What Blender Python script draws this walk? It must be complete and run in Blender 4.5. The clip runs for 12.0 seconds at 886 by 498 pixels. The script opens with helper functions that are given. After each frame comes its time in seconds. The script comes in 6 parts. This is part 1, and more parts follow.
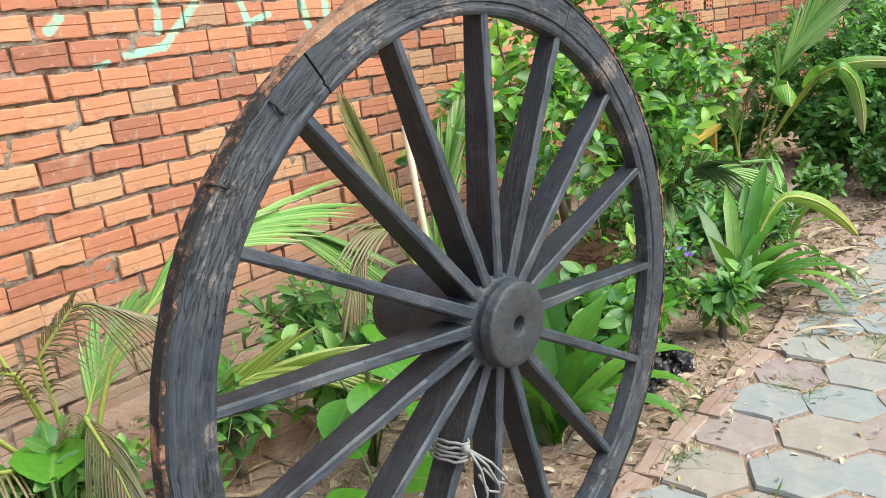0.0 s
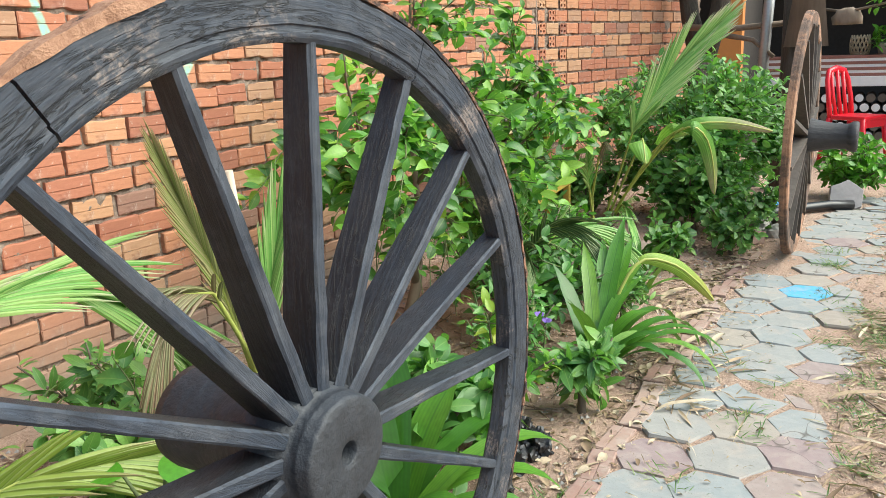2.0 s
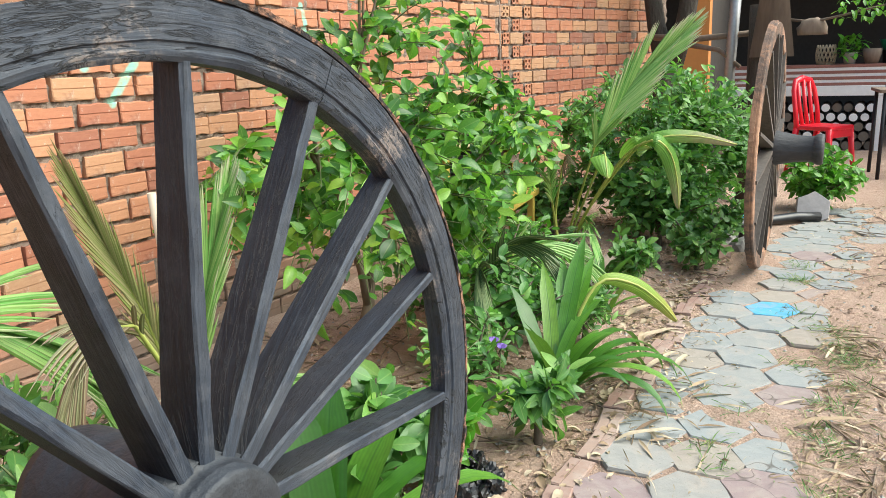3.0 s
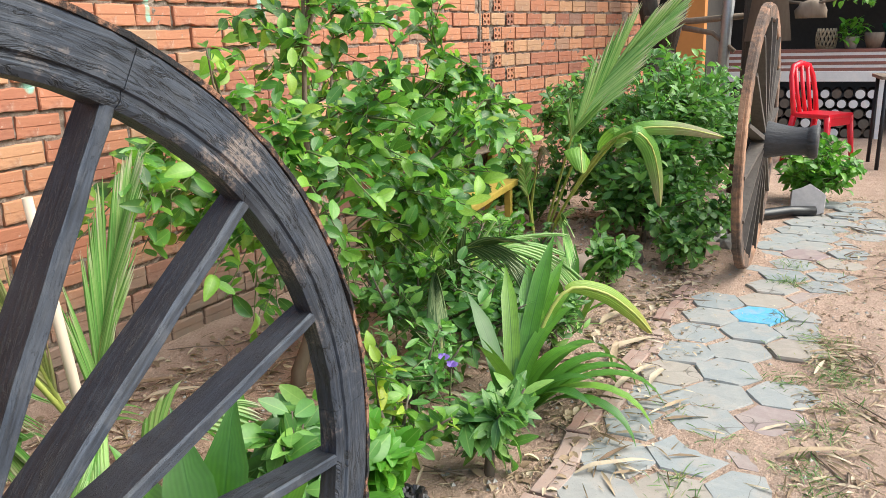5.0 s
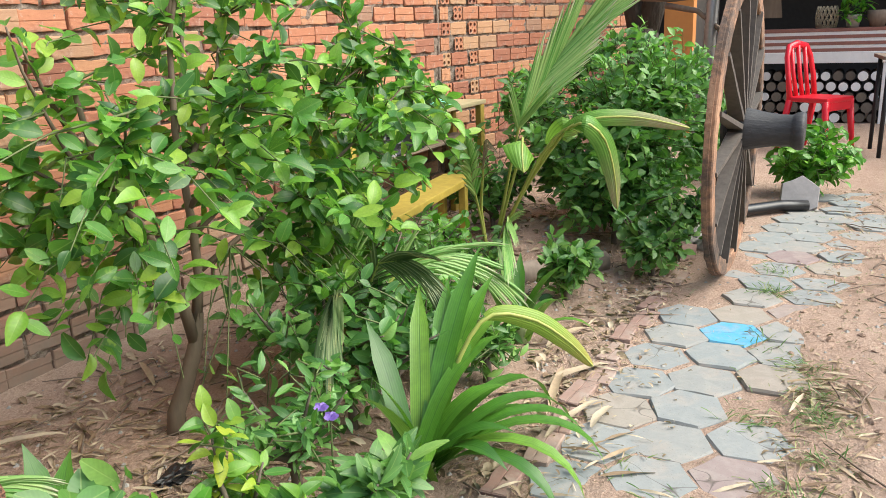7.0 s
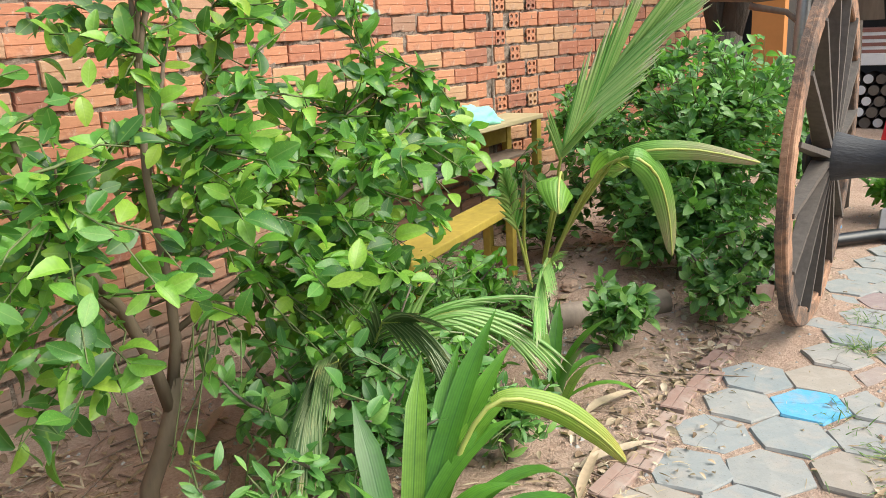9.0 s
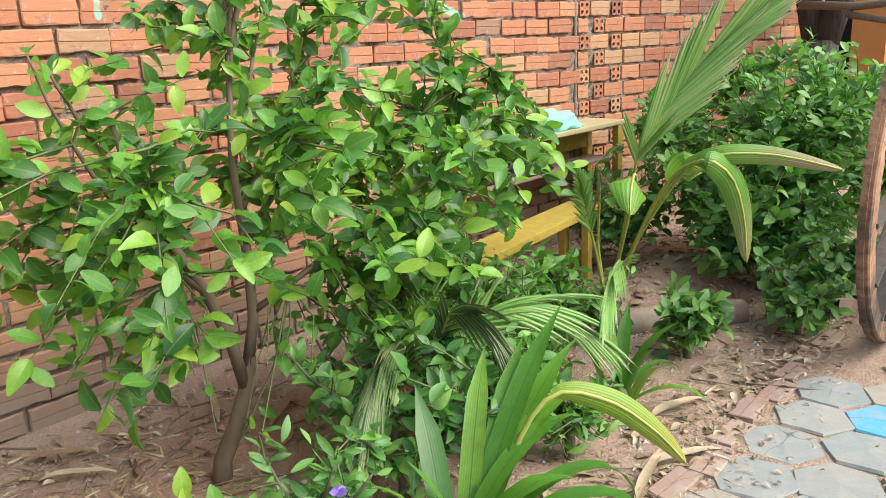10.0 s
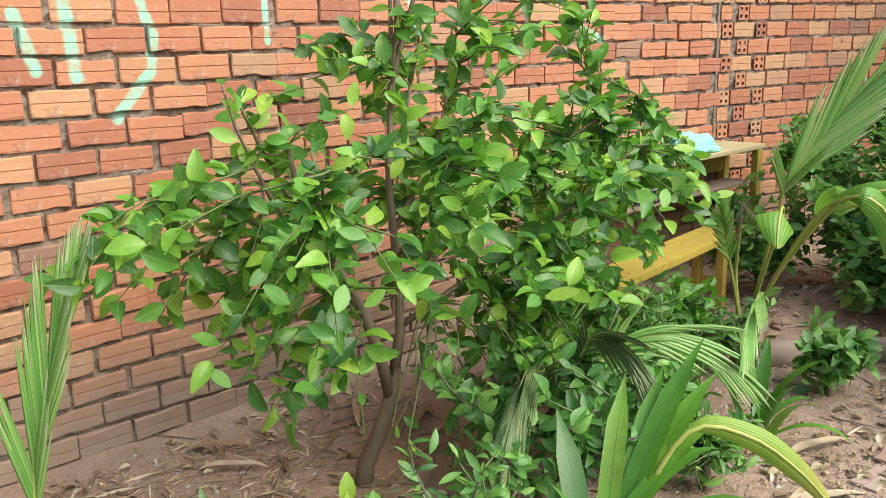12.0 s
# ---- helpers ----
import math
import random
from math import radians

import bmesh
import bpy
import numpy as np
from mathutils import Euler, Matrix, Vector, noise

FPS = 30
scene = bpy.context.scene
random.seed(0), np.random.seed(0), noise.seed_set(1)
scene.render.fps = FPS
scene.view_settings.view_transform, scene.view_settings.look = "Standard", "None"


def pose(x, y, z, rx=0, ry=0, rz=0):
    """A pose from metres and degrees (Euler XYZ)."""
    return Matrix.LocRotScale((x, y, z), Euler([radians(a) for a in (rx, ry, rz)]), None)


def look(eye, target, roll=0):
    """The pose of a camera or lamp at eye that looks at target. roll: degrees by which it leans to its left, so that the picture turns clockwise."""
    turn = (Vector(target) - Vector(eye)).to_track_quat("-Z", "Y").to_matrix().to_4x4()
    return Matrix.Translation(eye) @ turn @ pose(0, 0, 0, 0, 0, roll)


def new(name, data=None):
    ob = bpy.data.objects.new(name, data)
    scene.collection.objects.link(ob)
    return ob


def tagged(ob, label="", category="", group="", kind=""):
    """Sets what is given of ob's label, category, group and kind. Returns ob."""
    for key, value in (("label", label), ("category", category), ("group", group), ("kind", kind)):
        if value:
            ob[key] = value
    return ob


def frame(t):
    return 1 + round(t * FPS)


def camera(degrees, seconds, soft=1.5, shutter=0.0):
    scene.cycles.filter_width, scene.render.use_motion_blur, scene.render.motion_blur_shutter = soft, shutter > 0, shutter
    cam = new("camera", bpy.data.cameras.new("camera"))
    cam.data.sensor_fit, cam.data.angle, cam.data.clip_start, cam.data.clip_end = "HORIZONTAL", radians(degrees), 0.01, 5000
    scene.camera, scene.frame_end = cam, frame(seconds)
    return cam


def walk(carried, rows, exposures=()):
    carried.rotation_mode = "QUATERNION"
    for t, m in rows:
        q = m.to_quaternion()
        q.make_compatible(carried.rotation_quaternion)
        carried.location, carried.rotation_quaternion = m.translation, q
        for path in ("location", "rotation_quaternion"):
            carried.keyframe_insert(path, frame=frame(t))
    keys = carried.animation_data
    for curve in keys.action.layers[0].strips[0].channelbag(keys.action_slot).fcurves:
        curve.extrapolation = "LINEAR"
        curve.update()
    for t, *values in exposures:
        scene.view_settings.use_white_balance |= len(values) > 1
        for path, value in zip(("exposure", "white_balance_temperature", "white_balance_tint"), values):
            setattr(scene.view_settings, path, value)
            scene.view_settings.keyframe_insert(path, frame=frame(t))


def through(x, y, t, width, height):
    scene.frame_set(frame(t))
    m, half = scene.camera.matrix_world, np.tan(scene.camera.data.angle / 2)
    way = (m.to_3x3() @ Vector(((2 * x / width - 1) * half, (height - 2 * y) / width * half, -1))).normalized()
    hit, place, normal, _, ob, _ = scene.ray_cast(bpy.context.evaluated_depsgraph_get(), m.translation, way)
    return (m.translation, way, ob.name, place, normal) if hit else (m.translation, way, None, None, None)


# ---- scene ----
cam = camera(57.5, 12.0, soft=0.7)
PATH = [
    (0, (-1.337, -2.89, 1.276), (0.122, -1.63, 0.744), -6.3),
    (0.5, (-1.229, -2.895, 1.269), (0.285, -1.697, 0.749), -6.1),
    (1, (-1.164, -2.891, 1.273), (0.416, -1.776, 0.761), -4.8),
    (1.5, (-1.091, -2.806, 1.26), (0.55, -1.771, 0.772), -3.3),
    (2, (-1.005, -2.697, 1.268), (0.681, -1.73, 0.794), -2.2),
    (2.5, (-0.937, -2.674, 1.268), (0.773, -1.746, 0.805), -1.7),
    (3, (-0.819, -2.699, 1.279), (0.9, -1.785, 0.821), -2.1),
    (3.5, (-0.69, -2.78, 1.29), (1.023, -1.856, 0.829), -2.5),
    (3.7, (-0.643, -2.803, 1.299), (1.066, -1.88, 0.823), -2.0),
    (5.5, (-0.386, -2.687, 1.272), (1.324, -1.784, 0.763), -1.7),
    (6, (-0.235, -2.687, 1.258), (1.472, -1.784, 0.739), -1.9),
    (6.5, (0.026, -2.767, 1.244), (1.725, -1.848, 0.723), -2.3),
    (6.7, (0.083, -2.784, 1.239), (1.779, -1.864, 0.71), -2.3),
    (8.5, (0.48, -2.652, 1.259), (2.128, -1.652, 0.726), -2.7),
    (9, (0.632, -2.756, 1.304), (2.213, -1.653, 0.771), -3.1),
    (9.5, (0.697, -2.781, 1.288), (2.214, -1.587, 0.768), -3.0),
    (10, (0.607, -2.824, 1.274), (2.069, -1.556, 0.77), -2.4),
    (10.5, (0.474, -2.895, 1.277), (1.895, -1.576, 0.786), -1.6),
    (11, (0.438, -2.936, 1.296), (1.819, -1.571, 0.816), -1.2),
    (11.5, (0.416, -2.9, 1.337), (1.754, -1.493, 0.86), -1.3),
    (12, (0.489, -2.806, 1.343), (1.76, -1.337, 0.868), -1.8),
]
walk(cam, [(t, look(eye, target, roll)) for t, eye, target, roll in PATH], exposures=[(0.0, 0.82, 6250, -1), (3.5, 0.88, 6280, 0), (5.5, 0.86, 6330, 4), (9.5, 0.84, 6450, 3), (12.0, 0.74, 6450, 3)])

# ---- world and light: a bright, hazy sky with a soft high sun ----
world = bpy.data.worlds.new("sky")
scene.world = world
world.use_nodes = True
wn = world.node_tree
sky = wn.nodes.new("ShaderNodeTexSky")
sky.sky_type, sky.sun_disc = "NISHITA", False
sky.sun_elevation, sky.sun_rotation = radians(48), radians(163)
sky.air_density, sky.dust_density, sky.ozone_density = 1.0, 4.0, 1.0
bg = wn.nodes["Background"]
bg.inputs["Strength"].default_value = 0.15
wn.links.new(sky.outputs["Color"], bg.inputs["Color"])
sun_data = bpy.data.lights.new("sun", "SUN")
sun_data.energy, sun_data.angle, sun_data.color = 2.6, radians(62), (1.0, 0.96, 0.9)
sun = new("sun", sun_data)
sun.matrix_basis = look((2.6, -7.6, 7.66), (0.6, -1.0, 0.0))

# ---- materials ----
def graph(name):
    m = bpy.data.materials.new(name)
    m.use_nodes = True
    nt = m.node_tree
    return m, nt, nt.nodes["Principled BSDF"]


def node(nt, kind, **sets):
    n = nt.nodes.new(kind)
    for k, v in sets.items():
        n.inputs[k.replace("_", " ")].default_value = v
    return n


def noise_tex(nt, scale, detail=4.0, rough=0.55, stretch=None, space="Object"):
    tc = nt.nodes.new("ShaderNodeTexCoord")
    n = node(nt, "ShaderNodeTexNoise", Scale=scale, Detail=detail, Roughness=rough)
    src = tc.outputs[space]
    if stretch:
        mp = nt.nodes.new("ShaderNodeMapping")
        mp.inputs["Scale"].default_value = stretch
        nt.links.new(src, mp.inputs["Vector"])
        src = mp.outputs["Vector"]
    nt.links.new(src, n.inputs["Vector"])
    return n.outputs["Fac"]


def ramp(nt, fac, stops):
    r = nt.nodes.new("ShaderNodeValToRGB")
    while len(r.color_ramp.elements) < len(stops):
        r.color_ramp.elements.new(0.5)
    for e, (p, c) in zip(r.color_ramp.elements, stops):
        e.position = p
        e.color = (*c, 1) if len(c) == 3 else c
    nt.links.new(fac, r.inputs["Fac"])
    return r.outputs["Color"]


def mix(nt, fac, a, b, kind="MIX"):
    m = nt.nodes.new("ShaderNodeMix")
    m.data_type, m.blend_type = "RGBA", kind
    for sock, v in ((m.inputs[0], fac), (m.inputs[6], a), (m.inputs[7], b)):
        if isinstance(v, (int, float)):
            sock.default_value = v
        elif isinstance(v, tuple):
            sock.default_value = (*v, 1) if len(v) == 3 else v
        else:
            nt.links.new(v, sock)
    return m.outputs[2]


def math_node(nt, op, a, b=0.0, clamp=False):
    m = nt.nodes.new("ShaderNodeMath")
    m.operation, m.use_clamp = op, clamp
    for sock, v in ((m.inputs[0], a), (m.inputs[1], b)):
        if isinstance(v, (int, float)):
            sock.default_value = v
        else:
            nt.links.new(v, sock)
    return m.outputs[0]


def bump(nt, bsdf, height, strength=0.4, dist=0.004):
    b = nt.nodes.new("ShaderNodeBump")
    b.inputs["Strength"].default_value, b.inputs["Distance"].default_value = strength, dist
    nt.links.new(height, b.inputs["Height"])
    nt.links.new(b.outputs["Normal"], bsdf.inputs["Normal"])


def object_random(nt):
    return nt.nodes.new("ShaderNodeObjectInfo").outputs["Random"]


def island_random(nt):
    return nt.nodes.new("ShaderNodeNewGeometry").outputs["Random Per Island"]


def plain(name, colour, rough=0.6, metal=0.0, vary=0.25, scale=30, bumps=0.2, space="Object", stretch=None, dist=0.003):
    """A surface of one colour with grain at two scales."""
    m, nt, bs = graph(name)
    fine = noise_tex(nt, scale, 5, 0.6, stretch, space)
    big = noise_tex(nt, scale * 0.13, 3, 0.5, None, space)
    dark = tuple(c * (1 - vary) for c in colour)
    lite = tuple(min(1, c * (1 + vary)) for c in colour)
    col = mix(nt, fine, dark, lite)
    col = mix(nt, math_node(nt, "MULTIPLY", big, 0.6), col, dark)
    nt.links.new(col, bs.inputs["Base Color"])
    bs.inputs["Roughness"].default_value, bs.inputs["Metallic"].default_value = rough, metal
    bump(nt, bs, fine, bumps, dist)
    return m


def leaf_mat(name, stops, rough=0.42, through=0.25, per="island", spots=None, rib=True):
    """A leaf: its colour goes by the single leaf, with blotches, a pale midrib and veins; light passes through it."""
    m, nt, bs = graph(name)
    rnd = island_random(nt) if per == "island" else object_random(nt)
    col = ramp(nt, rnd, stops)
    blot = noise_tex(nt, 9, 3, 0.6, None, "Object")
    col = mix(nt, 0.35, col, ramp(nt, blot, [(0.3, (0.25, 0.25, 0.25)), (0.7, (1, 1, 1))]), "MULTIPLY")
    col = mix(nt, 0.3, col, ramp(nt, noise_tex(nt, 55, 4, 0.65), [(0.3, (0.6, 0.6, 0.6)), (0.7, (1.5, 1.5, 1.4))]), "MULTIPLY")
    if spots:
        f = ramp(nt, noise_tex(nt, 26, 2, 0.6), [(0.62, (0, 0, 0)), (0.70, (1, 1, 1))])
        col = mix(nt, math_node(nt, "MULTIPLY", f, 0.8), col, spots)
    if rib:
        sep = nt.nodes.new("ShaderNodeSeparateXYZ")
        nt.links.new(nt.nodes.new("ShaderNodeTexCoord").outputs["UV"], sep.inputs[0])
        across = math_node(nt, "ABSOLUTE", sep.outputs["X"])
        mid = ramp(nt, across, [(0.0, (0.7, 0.7, 0.7)), (0.09, (0, 0, 0))])
        if rib == "strap":
            vein = math_node(nt, "SINE", math_node(nt, "MULTIPLY", sep.outputs["X"], 30.0))
            col = mix(nt, math_node(nt, "MULTIPLY", math_node(nt, "ADD", vein, 1.0), 0.14), col, (0.02, 0.06, 0.012))
            col = mix(nt, mid, col, (0.03, 0.10, 0.02))
        else:
            vein = math_node(nt, "SINE", math_node(nt, "MULTIPLY", math_node(nt, "SUBTRACT", sep.outputs["Y"], math_node(nt, "MULTIPLY", across, 0.22)), 52.0))
            col = mix(nt, math_node(nt, "MULTIPLY", math_node(nt, "ADD", vein, 1.0), 0.035), col, (0.02, 0.05, 0.015))
            col = mix(nt, mid, col, mix(nt, 0.5, col, (0.40, 0.52, 0.16)))
        bump(nt, bs, math_node(nt, "SUBTRACT", math_node(nt, "MULTIPLY", vein, 0.12), mid), 0.3, 0.0015)
    nt.links.new(col, bs.inputs["Base Color"])
    bs.inputs["Roughness"].default_value = rough
    tr = nt.nodes.new("ShaderNodeBsdfTranslucent")
    nt.links.new(mix(nt, 0.5, col, (0.20, 0.52, 0.03)), tr.inputs["Color"])
    mx = nt.nodes.new("ShaderNodeMixShader")
    mx.inputs[0].default_value = through
    nt.links.new(bs.outputs[0], mx.inputs[1])
    nt.links.new(tr.outputs[0], mx.inputs[2])
    nt.links.new(mx.outputs[0], nt.nodes["Material Output"].inputs["Surface"])
    return m


def painted_strokes(nt, strokes):
    """1 where the worn mint paint of the wall's scrawl lies: strokes as (x0, z0, x1, z1, half width) on the wall."""
    pos = nt.nodes.new("ShaderNodeNewGeometry").outputs["Position"]
    flat = nt.nodes.new("ShaderNodeVectorMath")
    flat.operation = "MULTIPLY"
    flat.inputs[1].default_value = (1, 0, 1)
    nt.links.new(pos, flat.inputs[0])
    out = None

    def vm(op, a, b):
        n = nt.nodes.new("ShaderNodeVectorMath")
        n.operation = op
        for i, v in enumerate((a, b)):
            if isinstance(v, tuple):
                n.inputs[i].default_value = v
            else:
                nt.links.new(v, n.inputs[i])
        return n

    wob = noise_tex(nt, 14, 3, 0.6, None, "Object")
    for x0, z0, x1, z1, w in strokes:
        d = (x1 - x0, 0, z1 - z0)
        ll = d[0] ** 2 + d[2] ** 2
        rel = vm("SUBTRACT", flat.outputs[0], (x0, 0, z0)).outputs[0]
        h = math_node(nt, "MULTIPLY", vm("DOT_PRODUCT", rel, d).outputs["Value"], 1 / ll, True)
        sc = nt.nodes.new("ShaderNodeVectorMath")
        sc.operation = "SCALE"
        sc.inputs[0].default_value = d
        nt.links.new(h, sc.inputs["Scale"])
        dist = vm("LENGTH", vm("SUBTRACT", rel, sc.outputs[0]).outputs[0], (0, 0, 0)).outputs["Value"]
        s = math_node(nt, "SUBTRACT", 1.0, math_node(nt, "DIVIDE", dist, w))
        out = s if out is None else math_node(nt, "MAXIMUM", out, s)
    edge = math_node(nt, "ADD", out, math_node(nt, "MULTIPLY", math_node(nt, "SUBTRACT", wob, 0.5), 0.8))
    body = math_node(nt, "MULTIPLY", edge, 2.2, True)
    worn = noise_tex(nt, 21, 5, 0.7, None, "Object")
    return math_node(nt, "MULTIPLY", body, math_node(nt, "MULTIPLY", math_node(nt, "SUBTRACT", worn, 0.26), 3.4, True))


SCRAWL = [
    (0.66, 1.46, 0.49, 1.31, 0.022), (0.49, 1.31, 0.32, 1.29, 0.018), (0.50, 1.56, 0.48, 1.37, 0.02), (0.10, 1.44, 0.05, 1.40, 0.022),
    (0.24, 1.27, 0.20, 1.26, 0.016), (0.86, 1.52, 0.91, 1.37, 0.02), (0.91, 1.37, 1.02, 1.40, 0.018), (1.20, 1.50, 1.24, 1.32, 0.024),
    (1.35, 1.56, 1.36, 1.30, 0.026), (1.59, 1.56, 1.63, 1.43, 0.022), (1.63, 1.43, 1.61, 1.31, 0.022), (1.61, 1.31, 1.475, 1.155, 0.024),
    (2.07, 1.60, 2.07, 1.40, 0.016), (2.76, 1.58, 2.80, 1.42, 0.02), (3.82, 1.45, 4.00, 1.38, 0.025),
]


def brick_mat(per):
    m, nt, bs = graph("hollow_clay_brick_" + per)
    rnd = object_random(nt) if per == "object" else island_random(nt)
    base = ramp(nt, rnd, [(0.0, (0.235, 0.088, 0.058)), (0.15, (0.355, 0.125, 0.070)), (0.4, (0.455, 0.178, 0.094)),
                          (0.65, (0.495, 0.225, 0.116)), (0.8, (0.515, 0.285, 0.148)), (0.93, (0.480, 0.300, 0.165)), (1.0, (0.21, 0.130, 0.105))])
    grain = noise_tex(nt, 60, 6, 0.65, (0.35, 1, 1), "Object")
    blot = noise_tex(nt, 9, 4, 0.6, None, "Object")
    col = mix(nt, grain, mix(nt, 0.48, base, (0.24, 0.08, 0.05)), mix(nt, 0.15, base, (0.80, 0.46, 0.28)))
    col = mix(nt, ramp(nt, blot, [(0.56, (0, 0, 0)), (0.75, (0.55, 0.55, 0.55))]), col, (0.5, 0.38, 0.3))
    scorch = noise_tex(nt, 17, 5, 0.7, (0.6, 1, 1.4), "Object")
    col = mix(nt, ramp(nt, scorch, [(0.54, (0, 0, 0)), (0.70, (0.75, 0.75, 0.75))]), col, mix(nt, 0.7, base, (0.16, 0.05, 0.035)))
    smear = noise_tex(nt, 33, 5, 0.75, None, "Object")
    col = mix(nt, ramp(nt, smear, [(0.60, (0, 0, 0)), (0.70, (0.5, 0.5, 0.5))]), col, (0.52, 0.44, 0.37))
    # rain splash has left soil on the lowest courses
    pos = nt.nodes.new("ShaderNodeSeparateXYZ")
    nt.links.new(nt.nodes.new("ShaderNodeNewGeometry").outputs["Position"], pos.inputs[0])
    low = math_node(nt, "MULTIPLY", math_node(nt, "SUBTRACT", 0.50, pos.outputs["Z"]), 2.6, True)
    low = math_node(nt, "MULTIPLY", low, math_node(nt, "ADD", blot, 0.35), True)
    col = mix(nt, low, col, (0.27, 0.205, 0.16))
    col = mix(nt, math_node(nt, "MULTIPLY", painted_strokes(nt, SCRAWL), 0.80), col, (0.27, 0.66, 0.52))
    nt.links.new(col, bs.inputs["Base Color"])
    bs.inputs["Roughness"].default_value = 0.88
    bump(nt, bs, math_node(nt, "ADD", grain, math_node(nt, "MULTIPLY", scorch, 0.8)), 0.7, 0.004)
    return m


def mortar_mat():
    m, nt, bs = graph("grey_mortar")
    n = noise_tex(nt, 45, 6, 0.7)
    big = noise_tex(nt, 5, 3, 0.5)
    col = ramp(nt, n, [(0.3, (0.08, 0.068, 0.058)), (0.55, (0.22, 0.19, 0.16)), (0.8, (0.42, 0.38, 0.33))])
    col = mix(nt, math_node(nt, "MULTIPLY", big, 0.5), col, (0.34, 0.20, 0.13))
    col = mix(nt, math_node(nt, "MULTIPLY", painted_strokes(nt, SCRAWL), 0.5), col, (0.30, 0.70, 0.55))
    nt.links.new(col, bs.inputs["Base Color"])
    bs.inputs["Roughness"].default_value = 0.95
    bump(nt, bs, n, 0.9, 0.012)
    return m


def soil_mat():
    m, nt, bs = graph("sandy_soil")
    fine = noise_tex(nt, 90, 8, 0.7)
    mid = noise_tex(nt, 9, 5, 0.6)
    big = noise_tex(nt, 1.3, 3, 0.5)
    col = ramp(nt, fine, [(0.25, (0.24, 0.15, 0.108)), (0.5, (0.49, 0.335, 0.25)), (0.75, (0.68, 0.52, 0.41))])
    col = mix(nt, ramp(nt, mid, [(0.42, (0, 0, 0)), (0.7, (0.7, 0.7, 0.7))]), col, (0.58, 0.42, 0.325))
    col = mix(nt, ramp(nt, big, [(0.45, (0, 0, 0)), (0.65, (0.5, 0.5, 0.5))]), col, (0.40, 0.265, 0.195))
    nt.links.new(col, bs.inputs["Base Color"])
    bs.inputs["Roughness"].default_value = 0.95
    bump(nt, bs, math_node(nt, "ADD", fine, math_node(nt, "MULTIPLY", mid, 2.0)), 1.0, 0.022)
    return m


def paver_mat(name, stops):
    m, nt, bs = graph(name)
    rnd = object_random(nt)
    n = noise_tex(nt, 40, 6, 0.65)
    big = noise_tex(nt, 7, 4, 0.6)
    col = ramp(nt, rnd, stops)
    col = mix(nt, n, mix(nt, 0.3, col, (0.16, 0.14, 0.12)), col)
    dust = noise_tex(nt, 16, 5, 0.7)
    col = mix(nt, ramp(nt, big, [(0.52, (0, 0, 0)), (0.74, (0.6, 0.6, 0.6))]), col, (0.36, 0.29, 0.24))
    col = mix(nt, ramp(nt, dust, [(0.45, (0, 0, 0)), (0.80, (0.5, 0.5, 0.5))]), col, (0.40, 0.37, 0.33))
    pits = noise_tex(nt, 130, 3, 0.6)
    col = mix(nt, ramp(nt, pits, [(0.60, (0, 0, 0)), (0.70, (0.5, 0.5, 0.5))]), col, (0.13, 0.115, 0.10))
    # a few slabs are cracked
    vein = math_node(nt, "ABSOLUTE", math_node(nt, "SUBTRACT", noise_tex(nt, 3.2, 2, 0.5), 0.5))
    some = math_node(nt, "GREATER_THAN", math_node(nt, "FRACT", math_node(nt, "MULTIPLY", rnd, 7.31)), 0.72)
    col = mix(nt, math_node(nt, "MULTIPLY", some, ramp(nt, vein, [(0.0, (0.8, 0.8, 0.8)), (0.003, (0, 0, 0))])), col, (0.07, 0.055, 0.045))
    nt.links.new(col, bs.inputs["Base Color"])
    bs.inputs["Roughness"].default_value = 0.85
    bump(nt, bs, n, 0.4, 0.004)
    return m


